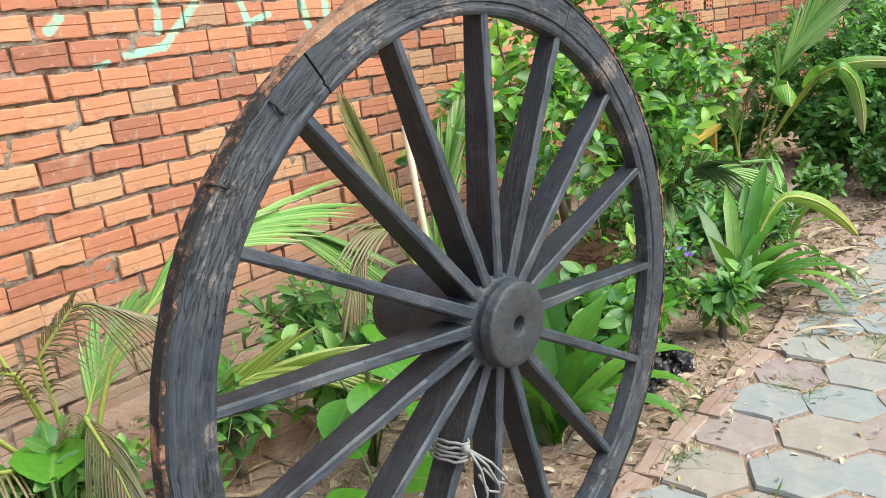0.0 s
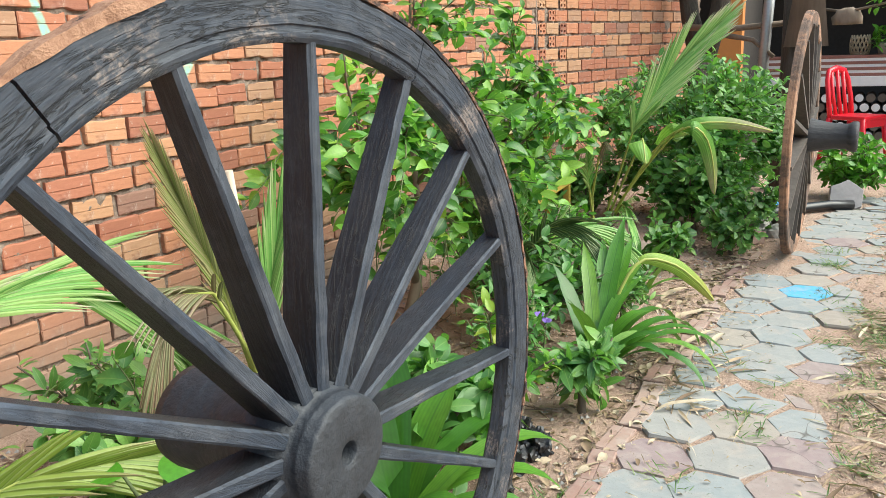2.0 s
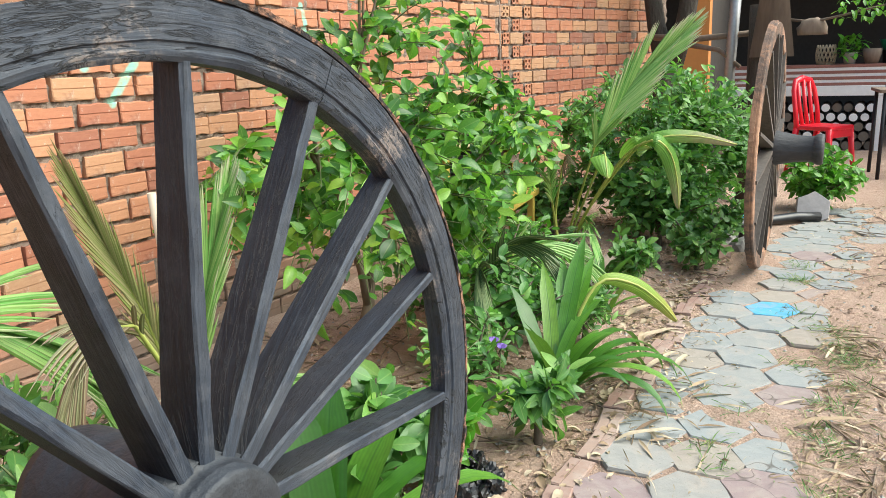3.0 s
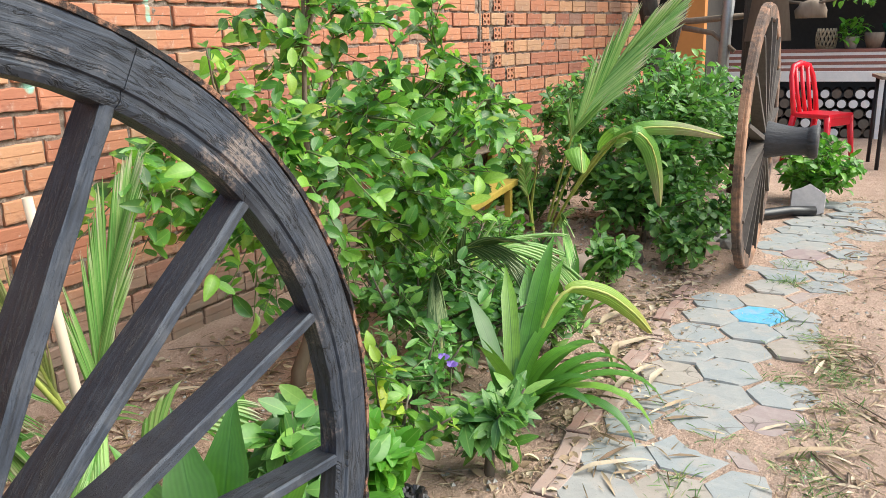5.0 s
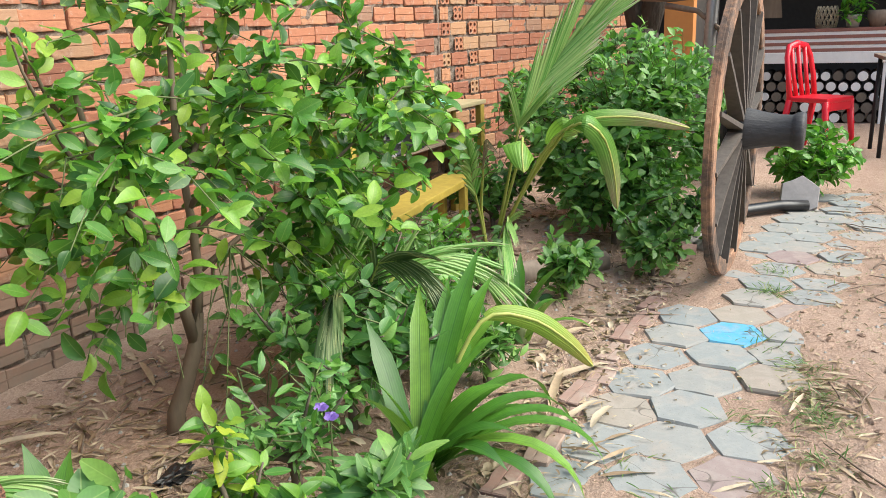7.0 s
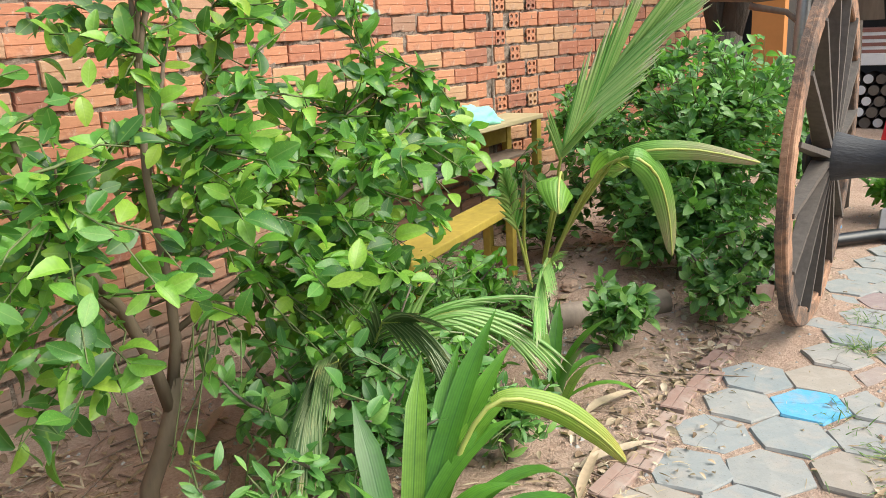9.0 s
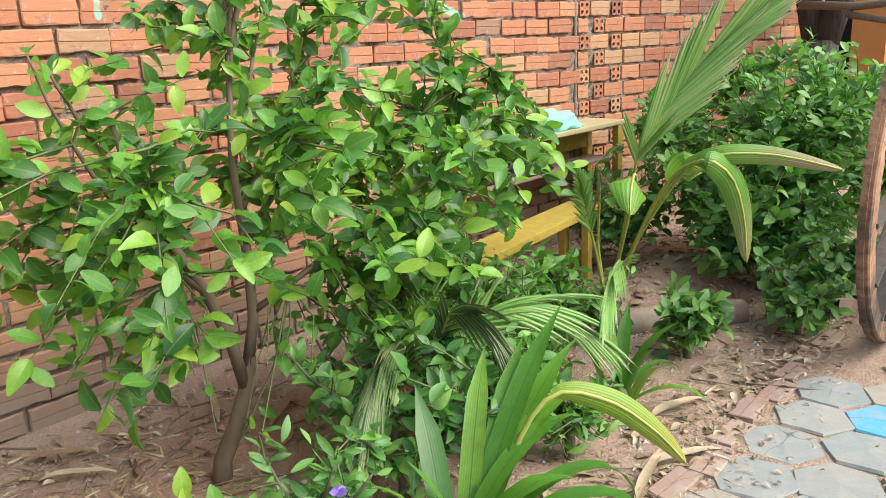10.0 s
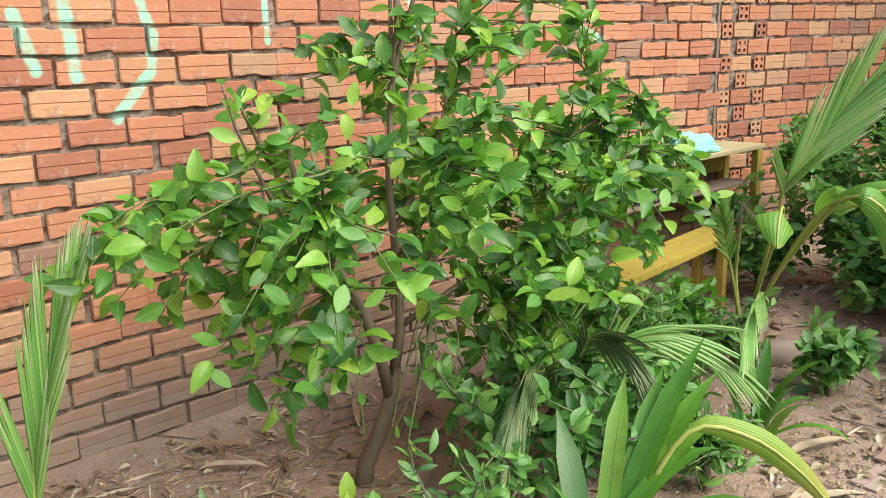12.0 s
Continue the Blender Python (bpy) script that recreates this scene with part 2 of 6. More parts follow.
def cart_wood_mat(name, tone, worn=0.4, dusty=0.0, checks=0.014):
    """Old cart timber stained blue-black: fine checks along the grain, scuffed brown in patches, dust on it."""
    m, nt, bs = graph(name)
    tc = nt.nodes.new("ShaderNodeTexCoord")

    def grain(sx, sy, scale, warp):
        mp = nt.nodes.new("ShaderNodeMapping")
        mp.inputs["Scale"].default_value = (sx, sy, sy)
        nt.links.new(tc.outputs["UV"], mp.inputs["Vector"])
        g = node(nt, "ShaderNodeTexNoise", Scale=scale, Detail=6.0, Roughness=0.65, Distortion=warp)
        nt.links.new(mp.outputs[0], g.inputs["Vector"])
        return g.outputs["Fac"]
    g = grain(1.0, 16.0, 10.0, 0.4)
    ring = math_node(nt, "ABSOLUTE", math_node(nt, "SUBTRACT", grain(1.2, 9.0, 8.0, 0.8), 0.5))
    patch = noise_tex(nt, 7, 3, 0.6)
    crack = math_node(nt, "MULTIPLY", ramp(nt, ring, [(0.0, (1, 1, 1)), (checks, (0, 0, 0))]), ramp(nt, patch, [(0.40, (0, 0, 0)), (0.50, (1, 1, 1))]))
    fine = noise_tex(nt, 150, 5, 0.7)
    wear = noise_tex(nt, 6, 6, 0.75)
    t3 = lambda *c: tuple(tone * k for k in c)
    col = ramp(nt, g, [(0.30, t3(0.005, 0.0068, 0.010)), (0.5, t3(0.015, 0.020, 0.030)), (0.72, t3(0.031, 0.041, 0.059))])
    col = mix(nt, ramp(nt, patch, [(0.46, (0, 0, 0)), (0.70, (0.6, 0.6, 0.6))]), col, t3(0.048, 0.053, 0.062))
    scuff = math_node(nt, "MULTIPLY", ramp(nt, wear, [(0.66 - 0.15 * worn, (0, 0, 0)), (0.75 - 0.16 * worn, (worn, worn, worn))]), ramp(nt, math_node(nt, "ADD", math_node(nt, "MULTIPLY", fine, 0.5), math_node(nt, "MULTIPLY", g, 0.5)), [(0.46, (0, 0, 0)), (0.56, (1, 1, 1))]))
    col = mix(nt, scuff, col, (0.30, 0.235, 0.19))
    dust = ramp(nt, noise_tex(nt, 24, 6, 0.75), [(0.50, (0, 0, 0)), (0.68, (0.35 + dusty, 0.35 + dusty, 0.35 + dusty))])
    col = mix(nt, dust, col, (0.090, 0.097, 0.110))
    col = mix(nt, crack, col, (0.004, 0.004, 0.005))
    nt.links.new(col, bs.inputs["Base Color"])
    bs.inputs["Roughness"].default_value = 0.58
    h = math_node(nt, "SUBTRACT", math_node(nt, "ADD", math_node(nt, "MULTIPLY", g, 0.6), math_node(nt, "MULTIPLY", fine, 0.2)), math_node(nt, "MULTIPLY", crack, 0.5))
    bump(nt, bs, h, 0.7, 0.005)
    return m


def rust_mat(name, shift):
    """Iron tyre: dark scale with flaking orange rust."""
    m, nt, bs = graph(name)
    n = noise_tex(nt, 30, 7, 0.75)
    big = noise_tex(nt, 5, 3, 0.5)
    col = ramp(nt, math_node(nt, "ADD", math_node(nt, "MULTIPLY", n, 0.65), math_node(nt, "MULTIPLY", big, 0.35)), [(0.46 + shift, (0.016, 0.015, 0.016)), (0.50 + shift, (0.07, 0.04, 0.028)), (0.53 + shift, (0.25, 0.125, 0.075)), (0.66 + shift, (0.42, 0.24, 0.15))])
    nt.links.new(col, bs.inputs["Base Color"])
    bs.inputs["Roughness"].default_value = 0.9
    bump(nt, bs, n, 1.0, 0.012)
    return m


def worn_rim_mat():
    """Brown timber rim worn orange where it is knocked."""
    m, nt, bs = graph("worn_brown_rim")
    n = noise_tex(nt, 26, 6, 0.7)
    big = noise_tex(nt, 2.6, 3, 0.5)
    col = ramp(nt, math_node(nt, "ADD", math_node(nt, "MULTIPLY", n, 0.45), math_node(nt, "MULTIPLY", big, 0.55)), [(0.36, (0.045, 0.036, 0.032)), (0.47, (0.13, 0.085, 0.062)), (0.56, (0.30, 0.165, 0.10)), (0.68, (0.44, 0.26, 0.16))])
    nt.links.new(col, bs.inputs["Base Color"])
    bs.inputs["Roughness"].default_value = 0.85
    bump(nt, bs, n, 0.8, 0.008)
    return m


def stripes_leaf(name, a, b, dry, through=0.3, lines=1, start=0.95):
    """A palm leaflet blade: pale midrib lines along it, drying towards the tip."""
    m, nt, bs = graph(name)
    tc = nt.nodes.new("ShaderNodeTexCoord")
    sep = nt.nodes.new("ShaderNodeSeparateXYZ")
    nt.links.new(tc.outputs["UV"], sep.inputs[0])
    isl = object_random(nt)
    col = mix(nt, isl, a, b)
    tip = math_node(nt, "MULTIPLY", math_node(nt, "SUBTRACT", math_node(nt, "ADD", sep.outputs["X"], math_node(nt, "MULTIPLY", isl, 0.3)), start), 5.0 if start > 0.9 else 2.2, True)
    ragged = noise_tex(nt, 40, 4, 0.7, (1, 1, 0.3))
    tip = math_node(nt, "MULTIPLY", tip, math_node(nt, "ADD", math_node(nt, "MULTIPLY", ragged, 1.6), 0.1), True)
    col = mix(nt, tip, col, dry)
    pale = 0.55 if lines == 1 else 0.12
    pleat = math_node(nt, "ABSOLUTE", math_node(nt, "SUBTRACT", math_node(nt, "FRACT", math_node(nt, "MULTIPLY", sep.outputs["Y"], float(lines))), 0.5))
    col = mix(nt, ramp(nt, pleat, [(0.05, (pale, pale, pale)), (0.16, (0, 0, 0))]), col, mix(nt, 0.5, col, (0.62, 0.66, 0.36)))
    col = mix(nt, ramp(nt, pleat, [(0.34, (0, 0, 0)), (0.5, (0.55, 0.55, 0.55))]), col, tuple(c * 0.3 for c in a))
    n = noise_tex(nt, 30, 4, 0.6)
    col = mix(nt, math_node(nt, "MULTIPLY", n, 0.3), col, tuple(c * 0.4 for c in a))
    nt.links.new(col, bs.inputs["Base Color"])
    bs.inputs["Roughness"].default_value = 0.45
    tr = nt.nodes.new("ShaderNodeBsdfTranslucent")
    nt.links.new(col, tr.inputs["Color"])
    mx = nt.nodes.new("ShaderNodeMixShader")
    mx.inputs[0].default_value = through
    nt.links.new(bs.outputs[0], mx.inputs[1])
    nt.links.new(tr.outputs[0], mx.inputs[2])
    nt.links.new(mx.outputs[0], nt.nodes["Material Output"].inputs["Surface"])
    return m


BRICK, BRICK_JOINED, MORTAR, SOIL = brick_mat("object"), brick_mat("island"), mortar_mat(), soil_mat()
PAVER = paver_mat("grey_concrete_paver", [(0.0, (0.23, 0.255, 0.26)), (0.35, (0.29, 0.305, 0.30)), (0.6, (0.225, 0.26, 0.27)), (0.8, (0.30, 0.29, 0.27)), (1.0, (0.26, 0.285, 0.285))])
PAVER_PINK = paver_mat("pink_concrete_paver", [(0.0, (0.27, 0.195, 0.20)), (0.5, (0.285, 0.22, 0.21)), (1.0, (0.30, 0.235, 0.21))])
PAVER_BLUE = paver_mat("blue_painted_paver", [(0.0, (0.07, 0.36, 0.58)), (1.0, (0.08, 0.38, 0.60))])
PAVER_SANDY = paver_mat("sandy_concrete_paver", [(0.0, (0.29, 0.25, 0.21)), (1.0, (0.33, 0.295, 0.25))])
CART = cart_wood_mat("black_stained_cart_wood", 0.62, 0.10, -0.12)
# paler so that spoke fronts look lit; the arrises are also rubbed grey
CART_LIT_FRONT = cart_wood_mat("rubbed_and_lit_spoke_front", 1.6, 0.3, 0.15, 0.004)
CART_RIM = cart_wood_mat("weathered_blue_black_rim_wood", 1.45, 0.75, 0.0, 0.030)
CART_HUB = plain("grey_black_end_grain", (0.034, 0.039, 0.048), 0.58, 0, 0.85, 38, 1.0, dist=0.006)
CART_DUSTY = plain("weathered_brown_cart_wood", (0.105, 0.088, 0.075), 0.75, 0, 0.6, 40, 0.6)
RUST_ORANGE = worn_rim_mat()
HUB_GREY = plain("grey_black_hub_wood", (0.05, 0.05, 0.054), 0.62, 0, 0.8, 45, 1.0, stretch=(1, 0.25, 1), dist=0.006)
RUST = rust_mat("flaking_rusty_iron", 0.02)
CRUST = rust_mat("flaking_orange_rust", -0.09)
BARK = plain("grey_brown_bark", (0.15, 0.12, 0.09), 0.9, 0, 0.5, 50, 0.7, stretch=(1, 1, 0.25))
TWIG = plain("green_twig", (0.12, 0.15, 0.05), 0.7, 0, 0.4, 60)
LIME_STOPS = [(0.0, (0.04, 0.11, 0.03)), (0.3, (0.082, 0.228, 0.044)), (0.6, (0.152, 0.37, 0.058)), (0.85, (0.27, 0.51, 0.068)), (1.0, (0.40, 0.57, 0.075))]
LIME_LEAF = leaf_mat("lime_leaf", LIME_STOPS, 0.33, 0.40, spots=(0.30, 0.48, 0.06))
LIME_LEAF_ONE = leaf_mat("lime_leaf_single", LIME_STOPS, 0.33, 0.40, per="object", spots=(0.30, 0.48, 0.06))
YELLOWING_LEAF = leaf_mat("yellowing_leaf", [(0.0, (0.08, 0.22, 0.04)), (0.5, (0.20, 0.40, 0.05)), (1.0, (0.55, 0.62, 0.06))], 0.36, 0.35)
DARK_LEAF = leaf_mat("dark_shrub_leaf", [(0.0, (0.06, 0.17, 0.045)), (0.6, (0.14, 0.335, 0.08)), (1.0, (0.27, 0.50, 0.12))], 0.38, 0.38)
HERB_LEAF = leaf_mat("herb_leaf", [(0.0, (0.065, 0.17, 0.045)), (0.6, (0.13, 0.30, 0.065)), (1.0, (0.26, 0.45, 0.10))], 0.4, 0.3)
BRIGHT_LEAF = leaf_mat("bright_green_leaf", [(0.0, (0.07, 0.23, 0.02)), (0.6, (0.12, 0.35, 0.03)), (1.0, (0.22, 0.46, 0.05))], 0.38, 0.32)
STRAP_LEAF = leaf_mat("strap_leaf", [(0.0, (0.04, 0.13, 0.015)), (0.5, (0.075, 0.21, 0.022)), (0.85, (0.11, 0.27, 0.028)), (1.0, (0.17, 0.32, 0.035))], 0.38, 0.17, per="object", rib="strap")
DRY_LEAF = leaf_mat("dry_litter", [(0.0, (0.15, 0.09, 0.055)), (0.5, (0.38, 0.27, 0.17)), (1.0, (0.64, 0.53, 0.39))], 0.8, 0.1, rib=False)
PALM_LEAF = stripes_leaf("palm_leaflet", (0.15, 0.40, 0.07), (0.44, 0.64, 0.20), (0.66, 0.62, 0.44), 0.36)
PALM_YELLOW = stripes_leaf("yellowing_palm_leaflet", (0.25, 0.38, 0.05), (0.38, 0.46, 0.09), (0.46, 0.33, 0.18), 0.36)
PALM_LEMON = stripes_leaf("lemon_yellow_palm_leaf", (0.27, 0.42, 0.05), (0.36, 0.46, 0.06), (0.50, 0.40, 0.10), 0.34, 11, 0.5)
PALM_DRY = stripes_leaf("dried_palm_leaflet", (0.11, 0.125, 0.04), (0.22, 0.135, 0.08), (0.17, 0.085, 0.055), 0.15, 1, 0.7)
PALM_BLADE = stripes_leaf("green_palm_blade_with_dry_tip", (0.12, 0.31, 0.035), (0.18, 0.37, 0.05), (0.36, 0.26, 0.16), 0.3, 11, 0.60)
GRASS = leaf_mat("grass_blade", [(0.0, (0.06, 0.13, 0.03)), (0.6, (0.14, 0.24, 0.06)), (1.0, (0.40, 0.38, 0.16))], rib=False)
PALM_GREENING = stripes_leaf("fresh_palm_leaflet", (0.13, 0.32, 0.03), (0.22, 0.42, 0.05), (0.35, 0.42, 0.08), 0.34, 9)
PALM_STRAW = stripes_leaf("straw_green_palm_leaflet", (0.28, 0.36, 0.09), (0.48, 0.45, 0.22), (0.40, 0.22, 0.14), 0.25, 1, 0.8)
PALM_RIB = plain("yellow_green_midrib", (0.38, 0.42, 0.10), 0.5, 0, 0.3, 30, 0.1)
PURPLE = leaf_mat("purple_petal", [(0.0, (0.16, 0.08, 0.42)), (1.0, (0.25, 0.14, 0.55))], rib=False)
STAKE = plain("pale_stripped_wood", (0.55, 0.45, 0.34), 0.7, 0, 0.25, 40, 0.3, stretch=(1, 1, 0.1))
DARK_IRON = plain("dark_iron", (0.03, 0.03, 0.034), 0.5, 0.6, 0.4, 50, 0.4)
YELLOW = plain("faded_yellow_paint", (0.42, 0.31, 0.05), 0.65, 0, 0.5, 22, 0.3)
DESK_TOP = plain("weathered_yellow_board", (0.44, 0.37, 0.21), 0.75, 0, 0.35, 25, 0.3, stretch=(0.15, 1, 1))
MINT = plain("mint_cloth", (0.26, 0.66, 0.52), 0.85, 0, 0.2, 60, 0.3)
BLACK_PLASTIC = plain("black_plastic_sheet", (0.012, 0.012, 0.014), 0.32, 0, 0.4, 40, 0.3)
RED_PLASTIC = plain("red_plastic", (0.68, 0.012, 0.03), 0.32, 0, 0.12, 20, 0.05)
WHITE_PAINT = plain("white_paint", (0.84, 0.83, 0.81), 0.7, 0, 0.15, 25, 0.3)
RED_BROWN = plain("red_brown_paint", (0.30, 0.13, 0.10), 0.75, 0, 0.25, 25, 0.3)
LOG_BARK = plain("dark_log_bark", (0.06, 0.045, 0.035), 0.9, 0, 0.5, 40, 0.6)
LOG_END = plain("dark_cut_log_end", (0.17, 0.14, 0.11), 0.85, 0, 0.45, 25, 0.4)
ORANGE_WALL = plain("orange_plaster", (0.55, 0.22, 0.06), 0.85, 0, 0.2, 12, 0.3)
DARK_TIMBER = plain("dark_brown_timber", (0.055, 0.047, 0.042), 0.9, 0, 0.4, 20, 0.3)
OLD_WOOD = plain("grey_brown_old_wood", (0.23, 0.17, 0.125), 0.85, 0, 0.45, 40, 0.6, stretch=(1, 1, 0.2))
GREY_LOG = plain("bleached_grey_wood", (0.33, 0.26, 0.21), 0.9, 0, 0.45, 30, 0.7, stretch=(1, 1, 0.3))
STEEL = plain("dull_steel", (0.42, 0.42, 0.42), 0.45, 0.7, 0.3, 40, 0.2)
STONE = plain("pale_pinkish_stone", (0.34, 0.315, 0.31), 0.85, 0, 0.3, 30, 0.4)
CONCRETE = plain("grey_concrete", (0.40, 0.38, 0.35), 0.9, 0, 0.3, 30, 0.5)
BASKET = plain("dry_basketwork", (0.42, 0.34, 0.22), 0.8, 0, 0.4, 60, 0.4)
GREEN_PLASTIC = plain("dark_green_plastic", (0.01, 0.16, 0.08), 0.35, 0, 0.2, 20, 0.05)
BLUE_PLASTIC = plain("blue_plastic", (0.08, 0.33, 0.62), 0.4, 0, 0.2, 20, 0.05)
CORD = plain("grey_white_cord", (0.26, 0.26, 0.255), 0.8, 0, 0.4, 300, 0.5)
DRY_STRIP = leaf_mat("dried_palm_strip", [(0.0, (0.28, 0.18, 0.115)), (0.5, (0.42, 0.31, 0.2)), (1.0, (0.55, 0.45, 0.33))], 0.75, 0.08, per="object", rib=False)
LIME_BARK = plain("brown_lime_bark", (0.17, 0.125, 0.085), 0.85, 0, 0.45, 50, 0.6, stretch=(1, 1, 0.25))
TREE_BARK = plain("rough_dark_bark", (0.075, 0.062, 0.05), 0.95, 0, 0.6, 22, 1.0, stretch=(1, 1, 0.3), dist=0.03)
WORN_BRICK = paver_mat("worn_pink_brick", [(0.0, (0.29, 0.165, 0.13)), (0.5, (0.34, 0.22, 0.175)), (1.0, (0.38, 0.27, 0.22))])
PALM_DARK = stripes_leaf("dark_palm_leaflet", (0.05, 0.10, 0.03), (0.10, 0.16, 0.05), (0.30, 0.26, 0.10), 0.2)

# ---- building helpers ----
def part(name, bm, material, parent=None, label="", smooth=False):
    """Links a bmesh as one mesh object under a thing or a part."""
    me = bpy.data.meshes.new(name)
    bm.to_mesh(me)
    bm.free()
    return placed(name, me, material, parent, label, smooth)


def placed(name, me, material, parent=None, label="", smooth=False):
    if material and not me.materials:
        me.materials.append(material)
    if smooth:
        me.shade_smooth()
    ob = new(name, me)
    ob.parent = parent
    if label:
        ob["label"] = label
    return ob


def thing(name, label, category, m=None, group="", kind=""):
    ob = new(name)
    ob.empty_display_size = 0.1
    ob.matrix_basis = m or Matrix()
    return tagged(ob, label, category, group, kind)


def mesh_of(name, verts, faces, material):
    me = bpy.data.meshes.new(name)
    me.from_pydata([tuple(v) for v in verts], [], [tuple(f) for f in faces])
    me.materials.append(material)
    return me


def box(bm, x0, x1, y0, y1, z0, z1, bevel=0.0, m=None):
    r = bmesh.ops.create_cube(bm, size=1, matrix=(m or Matrix()) @ Matrix.Translation(((x0 + x1) / 2, (y0 + y1) / 2, (z0 + z1) / 2)) @ Matrix.Diagonal((x1 - x0, y1 - y0, z1 - z0, 1)))
    if bevel:
        es = list({e for v in r["verts"] for e in v.link_edges})
        bmesh.ops.bevel(bm, geom=es, offset=bevel, segments=2, affect="EDGES", profile=0.6)


def tube(bm, points, radii, sides=8, caps=True):
    """A tapered tube through points."""
    pts = [Vector(p) for p in points]
    rings, up = [], Vector((0, 0, 1))
    for i, p in enumerate(pts):
        d = (pts[min(i + 1, len(pts) - 1)] - pts[max(i - 1, 0)]).normalized()
        a = d.cross(up if abs(d.z) < 0.95 else Vector((1, 0, 0))) if i == 0 else a - d * a.dot(d)
        a.normalize()
        b = a.cross(d)
        r = radii[i] if isinstance(radii, (list, tuple)) else radii
        rings.append([bm.verts.new(p + (a * math.cos(t) + b * math.sin(t)) * r) for t in (2 * math.pi * k / sides for k in range(sides))])
    for q, w in zip(rings, rings[1:]):
        for k in range(sides):
            f = bm.faces.new((q[k], q[(k + 1) % sides], w[(k + 1) % sides], w[k]))
            f.smooth = True
    if caps:
        bm.faces.new(rings[0][::-1])
        bm.faces.new(rings[-1])


def lathe(bm, profile, m=Matrix(), sides=32):
    """A turned solid about local z; profile rows (r, z)."""
    rings = [[bm.verts.new(m @ Vector((r * math.cos(2 * math.pi * k / sides), r * math.sin(2 * math.pi * k / sides), z))) for k in range(sides)] for r, z in profile]
    for q, w in zip(rings, rings[1:]):
        for k in range(sides):
            bm.faces.new((q[k], q[(k + 1) % sides], w[(k + 1) % sides], w[k])).smooth = True
    bm.faces.new(rings[0][::-1])
    bm.faces.new(rings[-1])


def ground_z(x, y):
    """Height of the bare soil: level beside the path, lumpy in the bed."""
    bed = min(1.0, max(0.0, (y + 1.95) / 0.5))
    n = noise.noise(Vector((x * 1.7, y * 1.7, 3.1))) * 0.03 + noise.noise(Vector((x * 6, y * 6, 9.2))) * 0.012
    edge = min(1.0, max(0.0, (-2.52 - y) / 0.1)) - 0.6 * min(1.0, max(0.0, (x - 30) / 5))
    far = 1.0 if -4 < x < 10 and -6 < y < 3 else 0.3
    mound = 0.10 * math.exp(-((x - 4.5) ** 2 / 0.25 + (y + 1.15) ** 2 / 0.12))
    return -0.014 + 0.006 * (1 - bed) + (0.010 + n) * bed * far + (n * 0.45 + 0.008 * edge) * (1 - bed) + mound


# ---- ground: one sheet to the horizon, fine beside the walk ----
def axis(lo, hi, step, reach):
    a = list(np.arange(lo, hi + 1e-6, step))
    for k in (0.3, 0.8, 1.8, 4, 9, 25, 70, reach):
        a = [lo - k] + a + [hi + k]
    return a


gx, gy = axis(-2.4, 7.4, 0.05, 400), axis(-3.6, 0.1, 0.05, 400)
gverts = [(x, y, ground_z(x, y)) for y in gy for x in gx]
W = len(gx)
gfaces = [(j * W + i, j * W + i + 1, (j + 1) * W + i + 1, (j + 1) * W + i) for j in range(len(gy) - 1) for i in range(W - 1)]
gme = mesh_of("ground", gverts, gfaces, SOIL)
gme.shade_smooth()
tagged(new("ground", gme), "bare sandy reddish soil of the garden bed", "ground", kind="structure")

# ---- brick wall ----
COURSE, PITCH, Z_TOP = 0.0985, 0.2, 1.414
BL, BH, BD = 0.190, 0.0845, 0.10


def brick_mesh(name, seed, material):
    """A hollow clay brick lying along x: wavy arrises, a scored line along its face. Origin at the face's middle."""
    rr = random.Random(seed)
    c = rr.uniform(-0.004, 0.006)
    prof = [(BD, -BH / 2), (0.003, -BH / 2), (0, -BH / 2 + 0.004), (0, c - 0.0022), (0.004, c - 0.001), (0.004, c + 0.001), (0, c + 0.0022), (0, BH / 2 - 0.004), (0.003, BH / 2), (BD, BH / 2)]
    xs = [-BL / 2, -BL / 2 + 0.004, -BL / 4 + rr.uniform(-0.02, 0.02), BL / 10 * rr.uniform(-0.6, 0.6), BL / 4 + rr.uniform(-0.02, 0.02), BL / 2 - 0.004, BL / 2]
    verts, faces = [], []
    for i, x in enumerate(xs):
        dz, dy = rr.uniform(-0.0013, 0.0013), rr.uniform(-0.0012, 0.0012)
        for y, z in prof:
            inset = 0.003 if i in (0, 6) and y < 0.003 else 0
            chip = rr.uniform(0, 0.009) if abs(z) > BH / 2 - 0.006 and y < 0.004 and rr.random() < 0.4 else 0.0
            verts.append((x + rr.uniform(-0.0015, 0.0015), y + dy * (y < 0.05) + inset + (chip if y > 0.002 else 0), z + dz * (abs(z) > 0.02) - math.copysign(chip * 0.8, z)))
    n = len(prof)
    for i in range(len(xs) - 1):
        for k in range(n - 1):
            faces.append((i * n + k, (i + 1) * n + k, (i + 1) * n + k + 1, i * n + k + 1))
    faces.append(tuple(range(n - 1, -1, -1))[::-1])
    faces.append(tuple(range(6 * n, 7 * n))[::-1])
    return mesh_of(name, verts, faces, material)


BRICKS = [brick_mesh("brick", s, BRICK) for s in range(12)]
rb = random.Random(4)
BEND_X, END_X, END_Y = 3.4, 4.94, -0.18
TURN_1, TURN_2 = math.degrees(math.atan2(END_Y, END_X - BEND_X)), -13.0


